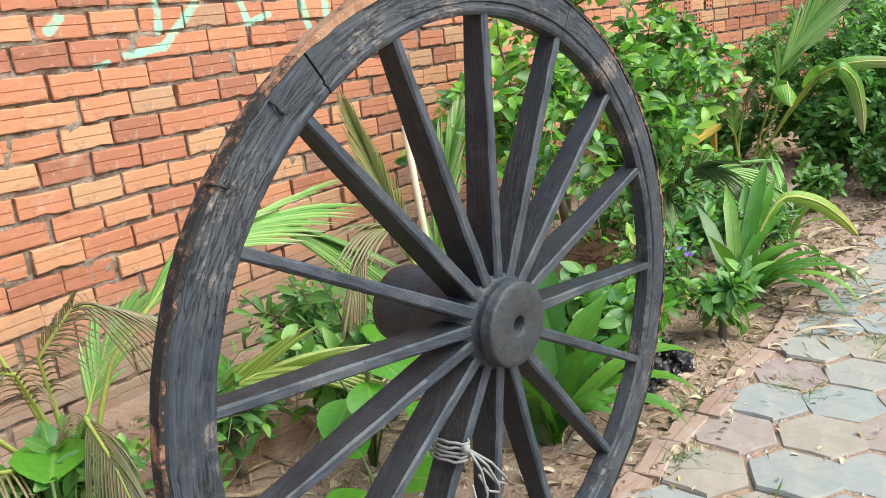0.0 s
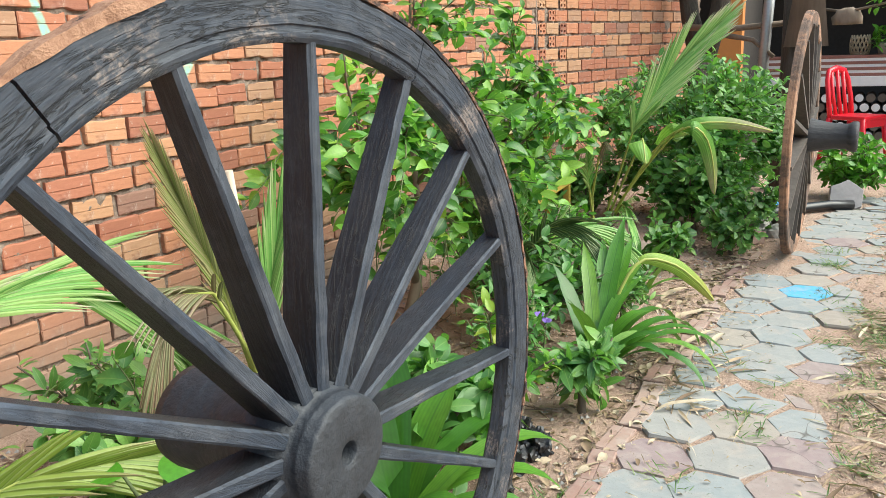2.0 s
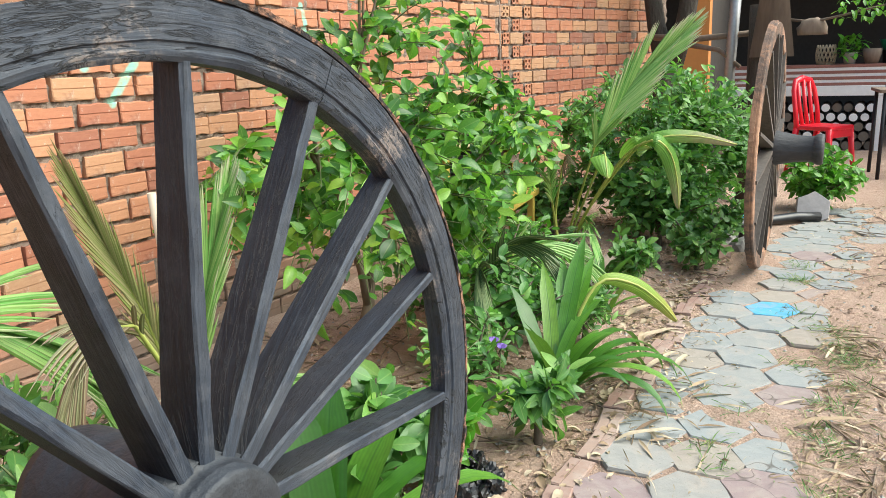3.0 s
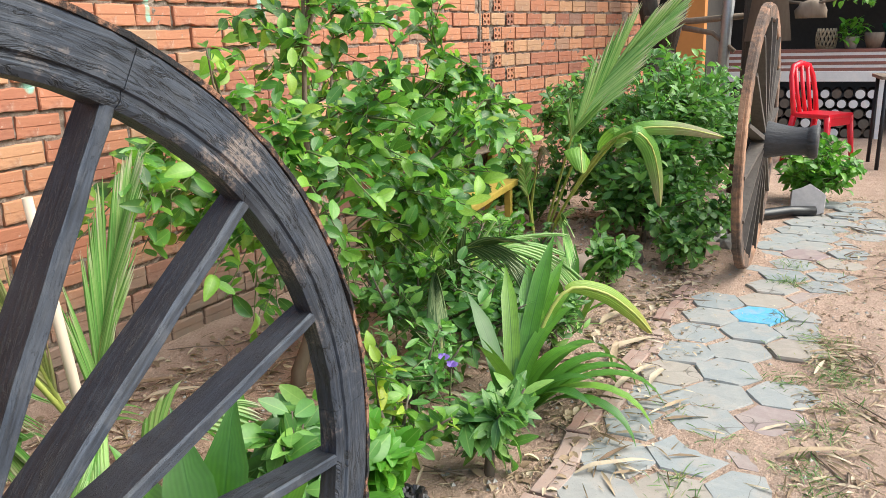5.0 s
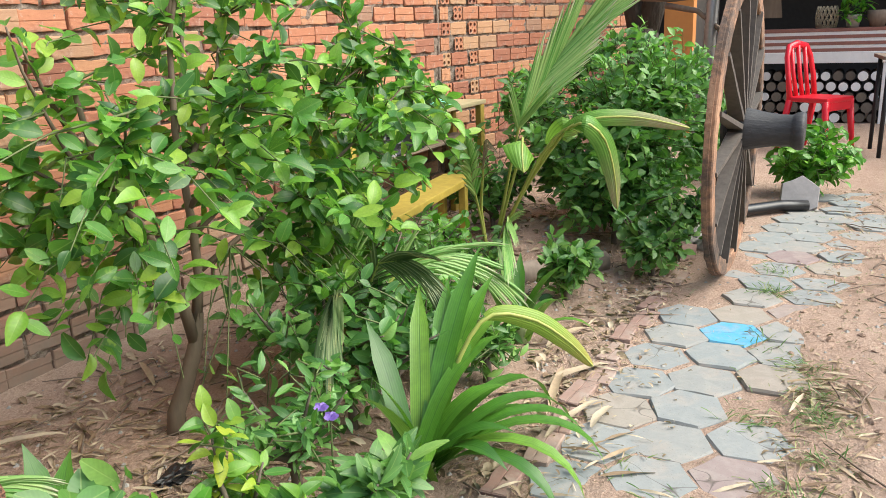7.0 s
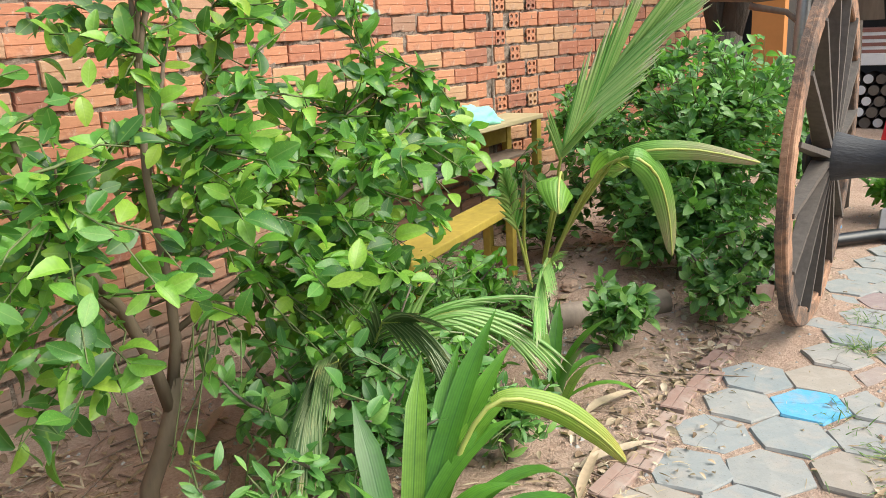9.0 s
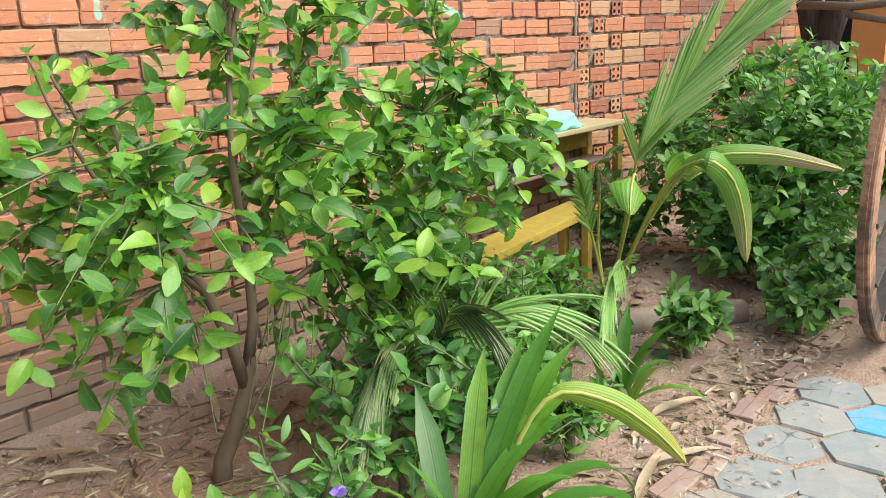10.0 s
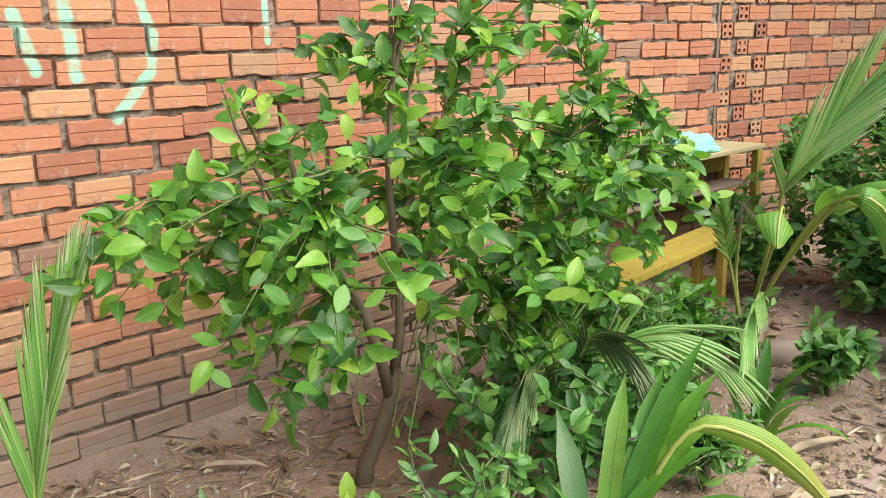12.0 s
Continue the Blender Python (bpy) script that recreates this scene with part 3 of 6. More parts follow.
def brick_spots(x0, x1, k0, k1):
    """Places of the bricks of a stretch of wall along x, in half bond; a few stand proud or sit back."""
    for k in range(k0, k1):
        off = 0.1 if k % 2 == 0 else 0.0
        n0 = math.ceil((x0 - off) / PITCH - 0.5)
        n1 = math.ceil((x1 - off) / PITCH - 0.5)
        for i in range(n0, n1):
            yield pose(off + i * PITCH + rb.uniform(-0.007, 0.007), -0.006 + rb.uniform(-0.007, 0.005), Z_TOP - k * COURSE + rb.uniform(-0.003, 0.003) + 0.006 * noise.noise(Vector(((off + i * PITCH) * 1.3, k * 0.35, 1.7))), rb.uniform(-2.5, 2.5), rb.uniform(-1.2, 1.2), rb.uniform(-2.2, 2.2)) @ Matrix.Diagonal((rb.uniform(0.95, 1.03), 1, rb.uniform(0.95, 1.05), 1)), rb.randrange(12)


def joined_bricks(name, spots, parent):
    base = [np.array([v.co for v in b.vertices]) for b in BRICKS]
    polys = [[tuple(p.vertices) for p in b.polygons] for b in BRICKS]
    vs, fs, n = [], [], 0
    for m, s in spots:
        a = np.array(m)
        vs.append(base[s] @ a[:3, :3].T + a[:3, 3])
        fs += [tuple(i + n for i in p) for p in polys[s]]
        n += len(base[s])
    ob = new(name, mesh_of(name, np.concatenate(vs), fs, BRICK_JOINED))
    ob.parent = parent
    ob["kind"] = "stuff"
    return ob


def mortar_core(parent, length, x0=0.0):
    """The rough mortar behind and between the bricks: a lumpy slab."""
    nx, nz = max(2, int(length / 0.026)), 104
    verts, faces = [], []
    for j in range(nz + 1):
        for i in range(nx + 1):
            x, z = x0 + length * i / nx, -0.2 + 2.7 * j / nz
            verts.append((x, 0.007 + 0.013 * noise.noise(Vector((x * 11, 0.5, z * 11))) + 0.013 * noise.noise(Vector((x * 38, 7.5, z * 38))) + 0.030 * max(0.0, noise.noise(Vector((x * 17, 3.5, z * 23))) - 0.15), z))
    for j in range(nz):
        for i in range(nx):
            a = j * (nx + 1) + i
            faces.append((a, a + 1, a + nx + 2, a + nx + 1))
    b = len(verts)
    verts += [(x0, 0.18, -0.2), (x0 + length, 0.18, -0.2), (x0 + length, 0.18, 2.5), (x0, 0.18, 2.5)]
    tl, tr = nz * (nx + 1), nz * (nx + 1) + nx
    faces += [(b + 1, b, b + 3, b + 2), (0, tl, b + 3, b), (nx, b + 1, b + 2, tr), (tl, tr, b + 2, b + 3), (0, b, b + 1, nx)]
    placed("mortar_bed", mesh_of("mortar_bed", verts, faces, MORTAR), None, parent, "rough grey mortar")


def header_mesh():
    """A brick laid end-on: its end with four round holes."""
    bm = bmesh.new()
    h, n = 0.042, 10
    for sx in (-1, 1):
        for sz in (-1, 1):
            cx, cz = sx * h / 2, sz * h / 2
            ring = [bm.verts.new((cx + 0.0125 * math.cos(2 * math.pi * k / n), 0, cz + 0.0125 * math.sin(2 * math.pi * k / n))) for k in range(n)]
            deep = [bm.verts.new(v.co + Vector((0, 0.05, 0))) for v in ring]
            sq = [bm.verts.new((cx + (h / 2) * max(-1, min(1, 1.42 * math.cos(2 * math.pi * (k + 0.25) / n))), 0, cz + (h / 2) * max(-1, min(1, 1.42 * math.sin(2 * math.pi * (k + 0.25) / n))))) for k in range(n)]
            for k in range(n):
                bm.faces.new((ring[k], ring[(k + 1) % n], sq[(k + 1) % n], sq[k]))
                bm.faces.new((ring[(k + 1) % n], ring[k], deep[k], deep[(k + 1) % n]))
            bm.faces.new(deep)
    bmesh.ops.remove_doubles(bm, verts=bm.verts, dist=0.001)
    me = bpy.data.meshes.new("header_brick")
    bm.to_mesh(me)
    bm.free()
    me.materials.append(BRICK)
    return me


wall = thing("wall_north", "bare orange hollow-brick garden wall with mint paint scrawl", "wall", kind="structure")
mortar_core(wall, BEND_X + 8, -8)
wall_b = thing("wall_north_bend", "orange hollow-brick garden wall behind the desk", "wall", pose(BEND_X, 0, 0, 0, 0, TURN_1), kind="structure")
LEN_B = math.hypot(END_X - BEND_X, END_Y)
mortar_core(wall_b, LEN_B)
wall_c = thing("wall_east", "orange brick wall with end-on hollow bricks in its bond", "wall", pose(END_X + 0.01, END_Y - 0.0, 0, 0, 0, TURN_2), kind="structure")
LEN_C = 2.8
mortar_core(wall_c, LEN_C)
# the corner joint, smeared with mortar
bm = bmesh.new()
tube(bm, [(0, 0, -0.1), (0.004, 0.0, 0.6), (-0.003, 0.0, 1.3), (0.0, 0.0, 2.5)], 0.011, 7)
part("corner_joint", bm, MORTAR, wall_c)

# ---- path of hexagonal concrete slabs ----
def slab_mesh(seed):
    """A hexagonal slab with chipped, eased edges; corners towards +-y."""
    rr = random.Random(seed)
    bm = bmesh.new()
    r = 0.1335
    low, mid, top = [], [], []
    for k in range(12):
        a = math.pi / 6 + k * math.pi / 6
        rad = r if k % 2 == 0 else r * 0.866
        a0 = a + math.pi / 2 - math.pi / 6
        j = 1 + rr.uniform(-0.035, 0.014)
        e = Vector((math.cos(a0), math.sin(a0), 0))
        low.append(bm.verts.new(e * rad * j - Vector((0, 0, 0.045))))
        mid.append(bm.verts.new(e * rad * j - Vector((0, 0, 0.006 + rr.uniform(0, 0.004)))))
        top.append(bm.verts.new(e * (rad * j - 0.005) + Vector((0, 0, rr.uniform(-0.0015, 0.0015)))))
    c = bm.verts.new((0, 0, 0.001))
    for k in range(12):
        n = (k + 1) % 12
        bm.faces.new((low[k], low[n], mid[n], mid[k]))
        bm.faces.new((mid[k], mid[n], top[n], top[k]))
        bm.faces.new((top[k], top[n], c))
    me = bpy.data.meshes.new("paver")
    bm.to_mesh(me)
    bm.free()
    return me


path_ob = thing("garden_path", "uneven garden path of worn grey hexagonal concrete slabs", "path", kind="structure")
SLABS = {}
for kind_name, mat_used in (("grey", PAVER), ("pink", PAVER_PINK), ("blue", PAVER_BLUE), ("sandy", PAVER_SANDY)):
    SLABS[kind_name] = []
    for sd in range(4):
        me = slab_mesh(sd)
        me.materials.append(mat_used)
        SLABS[kind_name].append(me)
PINK = {(0, 1), (2, 0), (2, 1), (2, 3), (2, 4), (2, -1), (0, -1), (1, 14), (2, 10)}
SANDY = {(1, -1), (1, 10), (2, 7), (0, -2), (1, -3), (0, 6), (2, 13), (1, 2)}
rp = random.Random(8)
for col, (x_first, y_first, slope) in enumerate(((1.097, -2.085, -0.016), (1.187, -2.295, -0.012), (1.285, -2.495, -0.02))):
    for i in range(-8, 22):
        x = x_first + 0.2412 * i
        y = y_first + slope * (x - 1.1) - (0.10 * max(0.0, x - 3.6) ** 1.25)
        if (col, i) in ((0, 12), (0, 11), (2, 6), (0, 20), (2, 19)):
            continue
        tone = "blue" if (col, i) == (1, 9) else "pink" if (col, i) in PINK else "sandy" if (col, i) in SANDY else "grey"
        slab = placed("paver", SLABS[tone][rp.randrange(4)], None, path_ob, "sky-blue painted slab" if tone == "blue" else "")
        slab.matrix_basis = pose(x + rp.uniform(-0.008, 0.008), y + rp.uniform(-0.008, 0.008), rp.uniform(-0.004, 0.003), rp.uniform(-1.2, 1.2), rp.uniform(-1.2, 1.2), rp.uniform(-5, 5) + 60 * rp.randrange(6))

# ---- bricks laid flat as an edging between bed and path ----
WORN_BRICKS = [brick_mesh("brick", s, WORN_BRICK) for s in range(6)]
edging = thing("brick_edging", "row of worn pink bricks laid flat along the path", "edging", kind="structure")
for i in range(22):
    x = -0.2 + i * 0.2
    o = placed("brick", WORN_BRICKS[i % 6], None, edging)
    sink = 0.008 + rp.uniform(-0.007, 0.004)
    o.matrix_basis = pose(x, -1.915 + 0.012 * (i % 3) + rp.uniform(-0.01, 0.01) - (0.01 * i if i < 5 else 0.05), sink, -90, rp.uniform(-3, 3), 0) @ pose(0, 0, 0, 0, 0, 0)
    o.rotation_euler.rotate(Euler((0, 0, radians(rp.uniform(-8, 8)))))

# ---- cart wheels ----
def uv_grain(bm, along):
    """UVs with u running along the grain, in metres."""
    uv = bm.loops.layers.uv.verify()
    for f in bm.faces:
        for lp in f.loops:
            lp[uv].uv = along(lp.vert.co)


def felloe(bm, a0, a1, r0, r1, y0, y1, seed, steps=22):
    """One curved piece of the rim from angle a0 to a1, slightly uneven, with eased edges."""
    rr = random.Random(seed)
    rings = []
    e = 0.006
    for i in range(steps + 1):
        a = a0 + (a1 - a0) * i / steps
        j = [rr.uniform(-0.0008, 0.0008) for _ in range(4)]
        ri, ro = r0 + j[0], r1 + j[1]
        ya, yb = y0 + j[2], y1 + j[3]
        b = ri + 0.020
        prof = [(b + 0.004, ya), (b + 0.002, ya + 0.004), (b - 0.003, ya + 0.0035), (b - 0.008, ya + 0.0005), (ri + e, ya + 0.002), (ri, ya + e), (ri, yb - e), (ri + e, yb), (ro - e, yb), (ro, yb - e), (ro, ya + e), (ro - e, ya)]
        rings.append([bm.verts.new((r * math.cos(a), y, r * math.sin(a))) for r, y in prof])
    n = 12
    for q, w in zip(rings, rings[1:]):
        for k in range(n):
            bm.faces.new((q[k], w[k], w[(k + 1) % n], q[(k + 1) % n]))
    bm.faces.new(rings[0])
    bm.faces.new(rings[-1][::-1])


def spoke(bm, tip, root, w0, w1, d0, d1, seed):
    """A tapering spoke from nave to rim, deeper than wide, slightly uneven, its front arrises rubbed round."""
    rr = random.Random(seed)
    a, b = Vector(root), Vector(tip)
    u = (b - a).normalized()
    side = Vector((-u.z, 0, u.x))
    rings, n = [], 12
    for i in range(n + 1):
        f = i / n
        p = a.lerp(b, f)
        w, d = (w0 + (w1 - w0) * f) / 2 + rr.uniform(-0.0006, 0.0006), (d0 + (d1 - d0) * f) / 2 + rr.uniform(-0.0008, 0.0008)
        ch = 0.0035 + rr.uniform(-0.0012, 0.0018)
        prof = [(-w + ch, -d), (w - ch, -d), (w, -d + ch), (w, d), (-w, d), (-w, -d + ch)]
        rings.append([bm.verts.new(p + side * q + Vector((0, v, 0))) for q, v in prof])
    for q, w in zip(rings, rings[1:]):
        for k in range(6):
            # front face and arrises take the second wood, paler as if lit
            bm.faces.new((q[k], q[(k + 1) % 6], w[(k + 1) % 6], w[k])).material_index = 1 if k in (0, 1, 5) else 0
    bm.faces.new(rings[0][::-1])
    bm.faces.new(rings[-1])


def cart_wheel(label, m, angles, joint, nave_z, front, back, woods, hub_wood, iron, rim_wood, bands, crust):
    """A wooden ox-cart wheel about its local y axis: nave, spokes to the rim at angles, felloes, an iron tyre with a thicker crusted stretch."""
    w = thing("cart_wheel", label, "cart wheel", m, "cart wheels along the path")
    R0, R1, YA, YB = 0.620, 0.700, -0.028, 0.014
    for i in range(6):
        bm = bmesh.new()
        a = radians(joint + i * 60)
        felloe(bm, a + (0.003 if i == 0 else 0.0007), a + radians(60) - (0.003 if i == 5 else 0.0007), R0, R1, YA, YB, i)
        uv_grain(bm, lambda c: (math.atan2(c.z, c.x) * 0.65 + 5, math.hypot(c.x, c.z) + c.y))
        bm.normal_update()
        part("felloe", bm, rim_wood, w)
    for i, deg in enumerate(angles):
        bm = bmesh.new()
        a = radians(deg)
        tip = Vector((math.cos(a), 0, math.sin(a))) * (R0 + 0.02)
        root = Vector((0, 0, nave_z))
        root += (tip - root).normalized() * 0.075
        spoke(bm, tip, root, 0.025, 0.018, 0.072, 0.044, i)
        uv_grain(bm, lambda c: (math.hypot(c.x, c.z) + i * 1.7, c.y + 0.3 * math.atan2(c.z, c.x)))
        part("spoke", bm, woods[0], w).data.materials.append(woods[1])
    bm = bmesh.new()
    turn = pose(0, 0, nave_z, 90, 0, 0)
    prof = [(0.0175, front - 0.15), (0.0175, front - 0.002), (0.019, front), (0.04, front + 0.001), (0.070, front), (0.082, front - 0.001), (0.0855, front - 0.0035), (0.087, front - 0.008), (0.088, front - 0.020), (0.0892, front - 0.022), (0.0895, front - 0.026), (0.0888, front - 0.028), (0.093, front - 0.05), (0.097, 0.03), (0.099, -0.04), (0.094, -0.06), (0.090, -0.10), (0.086, -back * 0.5), (0.083, -back * 0.62), (0.086, -back * 0.7), (0.088, -back + 0.02), (0.084, -back), (0.02, -back)]
    if bands:
        prof = prof[:-7] + [(0.080, -0.13), (0.074, -back * 0.6), (0.073, -back * 0.80), (0.078, -back * 0.84), (0.086, -back * 0.88), (0.088, -back + 0.012), (0.083, -back), (0.02, -back)]
    lathe(bm, prof, turn, 40)
    uv_grain(bm, lambda c: (math.atan2(c.z - nave_z, c.x) * 0.05 + c.y * 0.6, math.hypot(c.x, c.z - nave_z) * 0.2 + c.x * 0.3))
    part("nave", bm, hub_wood, w, "thick turned hub with a small worn axle hole")
    for yy in bands:
        bm = bmesh.new()
        lathe(bm, [(0.094, -0.008), (0.1, -0.008), (0.1, 0.008), (0.094, 0.008)], pose(0, yy, nave_z, 90, 0, 0), 40)
        part("hub_band", bm, DARK_IRON, w, "thin dark iron band")
    bm = bmesh.new()
    rr = random.Random(3)
    n = 300
    rows = []
    for i in range(n):
        a = 2 * math.pi * i / n
        j = 0.0035 * noise.noise(Vector((math.cos(a) * 9, math.sin(a) * 9, 2.0))) + rr.uniform(-0.001, 0.001)
        near = max(0.0, 1 - abs(math.degrees(a) - crust[0]) / crust[1]) ** 0.5 if crust else 0.0
        j += near * (0.003 + 0.005 * noise.noise(Vector((math.cos(a) * 22, math.sin(a) * 22, 5.0))))
        jy = min(0.008, 2 * abs(j))
        rows.append([bm.verts.new((r * math.cos(a), y, r * math.sin(a))) for r, y in ((R1 - 0.001 - 0.006 * near, -0.026 - jy), (R1 + 0.006 + j, -0.026 - jy), (R1 + 0.006 + j, -0.004), (R1 - 0.001, -0.004))])
    for i in range(n):
        q, s = rows[i], rows[(i + 1) % n]
        for k in range(4):
            bm.faces.new((q[k], s[k], s[(k + 1) % 4], q[(k + 1) % 4])).material_index = 1 if crust and abs(360 * i / n - crust[0]) < crust[1] else 0
    part("tyre", bm, iron, w, "flaking rusty iron tyre").data.materials.append(CRUST)
    for a, r, turn_by in ((130.3, 0.678, 50), (141.9, 0.694, 20)):
        bm = bmesh.new()
        tube(bm, [(-0.014, 0.008, 0), (-0.014, -0.003, 0), (-0.006, -0.006, 0.001), (0.006, -0.005, -0.002), (0.013, -0.003, 0.002), (0.014, 0.008, 0.002)], 0.0026, 6)
        part("staple", bm, DARK_IRON, w, "bent iron staple").matrix_basis = pose(r * math.cos(radians(a)), YA, r * math.sin(radians(a)), 0, turn_by, 0)
    return w


SPOKES = (-27, -5.2, 17.8, 38.9, 61.4, 85, 108, 129.5, 150, 170.4, 188.5, 211, 235, 261.5, 285.5, 310.7)
STRETCH = (1.045, 0.975)
cart_wheel("black-stained wooden cart wheel with rusty tyre beside the path", pose(-0.145, -1.957, 0.684, 0, 0, -1) @ Matrix.Diagonal((STRETCH[0], 1, STRETCH[1], 1)), [math.degrees(math.atan2(math.sin(radians(a)) / STRETCH[1], math.cos(radians(a)) / STRETCH[0])) for a in SPOKES], 122.5, 0.022, 0.078, 0.237, (CART, CART_LIT_FRONT), CART_HUB, RUST, CART_RIM, (), (109, 14))
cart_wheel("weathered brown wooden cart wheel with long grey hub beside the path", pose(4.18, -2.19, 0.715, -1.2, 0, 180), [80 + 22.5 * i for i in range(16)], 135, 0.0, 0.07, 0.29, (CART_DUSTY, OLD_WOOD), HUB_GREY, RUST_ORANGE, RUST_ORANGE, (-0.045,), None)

# a cord knotted round one of the lower spokes
cord = thing("cord", "grey-white cord knotted round a spoke of the wheel", "cord", pose(-0.297, -1.957, 0.515, 0, 37, 0))
rr = random.Random(5)
for k in range(5):
    bm = bmesh.new()
    tube(bm, [(0.022 * math.cos(a) + 0.003 * k, 0.042 * math.sin(a), -0.008 * k + 0.010 * math.cos(a) + rr.uniform(-0.002, 0.002)) for a in (2 * math.pi * i / 16 for i in range(17))], 0.0030, 6)
    part("winding", bm, CORD, cord)
for dx, dz, n in ((0.13, -0.07, 1), (0.10, -0.10, 2), (0.15, -0.05, 3)):
    bm = bmesh.new()
    tube(bm, [(0.0, -0.048, -0.01), (dx * 0.5, -0.056, dz * 0.4), (dx, -0.052, dz * 0.8), (dx * 1.1, -0.05, dz), (dx * 0.8, -0.05, dz * 1.05), (dx * 0.4, -0.052, dz * 0.7)], 0.0028, 6)
    part("loose_loop", bm, CORD, cord)
bm = bmesh.new()
bmesh.ops.create_icosphere(bm, subdivisions=2, radius=0.009, matrix=pose(-0.012, -0.05, -0.01))
part("knot", bm, CORD, cord)

# ---- leaves and plants ----
def leaf_shape(width, fold, curl, rows=4):
    """Unit leaf along +y from the origin: verts and faces, folded along the midrib, curling down."""
    verts, faces = [], []
    for i in range(rows + 1):
        t = i / rows
        w = width * math.sin(math.pi * min(1, t * 0.93 + 0.035)) ** 0.8
        z = -curl * t * t
        wave = 0.02 * math.sin(5 * t + 9 * width)
        verts += [(-w, t, z + fold * w + wave), (0, t, z), (w, t, z + fold * w - wave)]
    for i in range(rows):
        a = i * 3
        faces += [(a, a + 1, a + 4, a + 3), (a + 1, a + 2, a + 5, a + 4)]
    return np.array(verts), faces


def leaf_uv(me, per):
    """UVs of leaves, a row for each vertex: across the blade from -1 to 1, along it from 0 to 1."""
    idx = np.zeros(len(me.loops), dtype=np.int32)
    me.loops.foreach_get("vertex_index", idx)
    me.uv_layers.new(name="leaf").data.foreach_set("uv", np.asarray(per, dtype=np.float32)[idx].ravel())


def one_leaf(name, shape, material):
    v, f = shape
    me = mesh_of(name, v, f, material)
    leaf_uv(me, np.stack((v[:, 0] / max(abs(v[:, 0])), v[:, 1]), 1))
    me.shade_smooth()
    return me


def joined_leaves(name, shapes, spots, material, parent=None, label="", stuff=False):
    """Many leaves in one mesh: shapes as from leaf_shape, spots rows of (matrix, shape number)."""
    vs, fs, n = [], [], 0
    for m, s in spots:
        v, f = shapes[s]
        a = np.array(m)
        vs.append(v @ a[:3, :3].T + a[:3, 3])
        fs += [tuple(i + n for i in p) for p in f]
        n += len(v)
    me = mesh_of(name, np.concatenate(vs), fs, material)
    half = [max(abs(q[0]) for q in v) for v, f in shapes]
    per = np.concatenate([np.stack((shapes[k][0][:, 0] / half[k], shapes[k][0][:, 1]), 1) for _, k in spots])
    leaf_uv(me, per)
    me.shade_smooth()
    ob = placed(name, me, None, parent, label)
    if stuff:
        ob["kind"] = "stuff"
    return ob


def aim(p, d, up, size, twist=0.0):
    """Matrix with local y along d, local z near up, scaled."""
    d = Vector(d).normalized()
    x = d.cross(Vector(up))
    x = x.normalized() if x.length > 1e-4 else Vector((1, 0, 0))
    z = x.cross(d)
    m = Matrix((x, d, z)).transposed().to_4x4()
    return Matrix.Translation(p) @ m @ Matrix.Rotation(twist, 4, "Y") @ Matrix.Scale(size, 4)


OVAL = [leaf_shape(0.27, 0.25, 0.15, 5), leaf_shape(0.31, 0.45, 0.35, 5), leaf_shape(0.25, 0.15, 0.02, 5), leaf_shape(0.29, 0.7, 0.5, 5)]
NARROW = [leaf_shape(0.16, 0.3, 0.2), leaf_shape(0.19, 0.2, 0.4)]
ROUND = [leaf_shape(0.40, 0.2, 0.15), leaf_shape(0.36, 0.3, 0.3)]


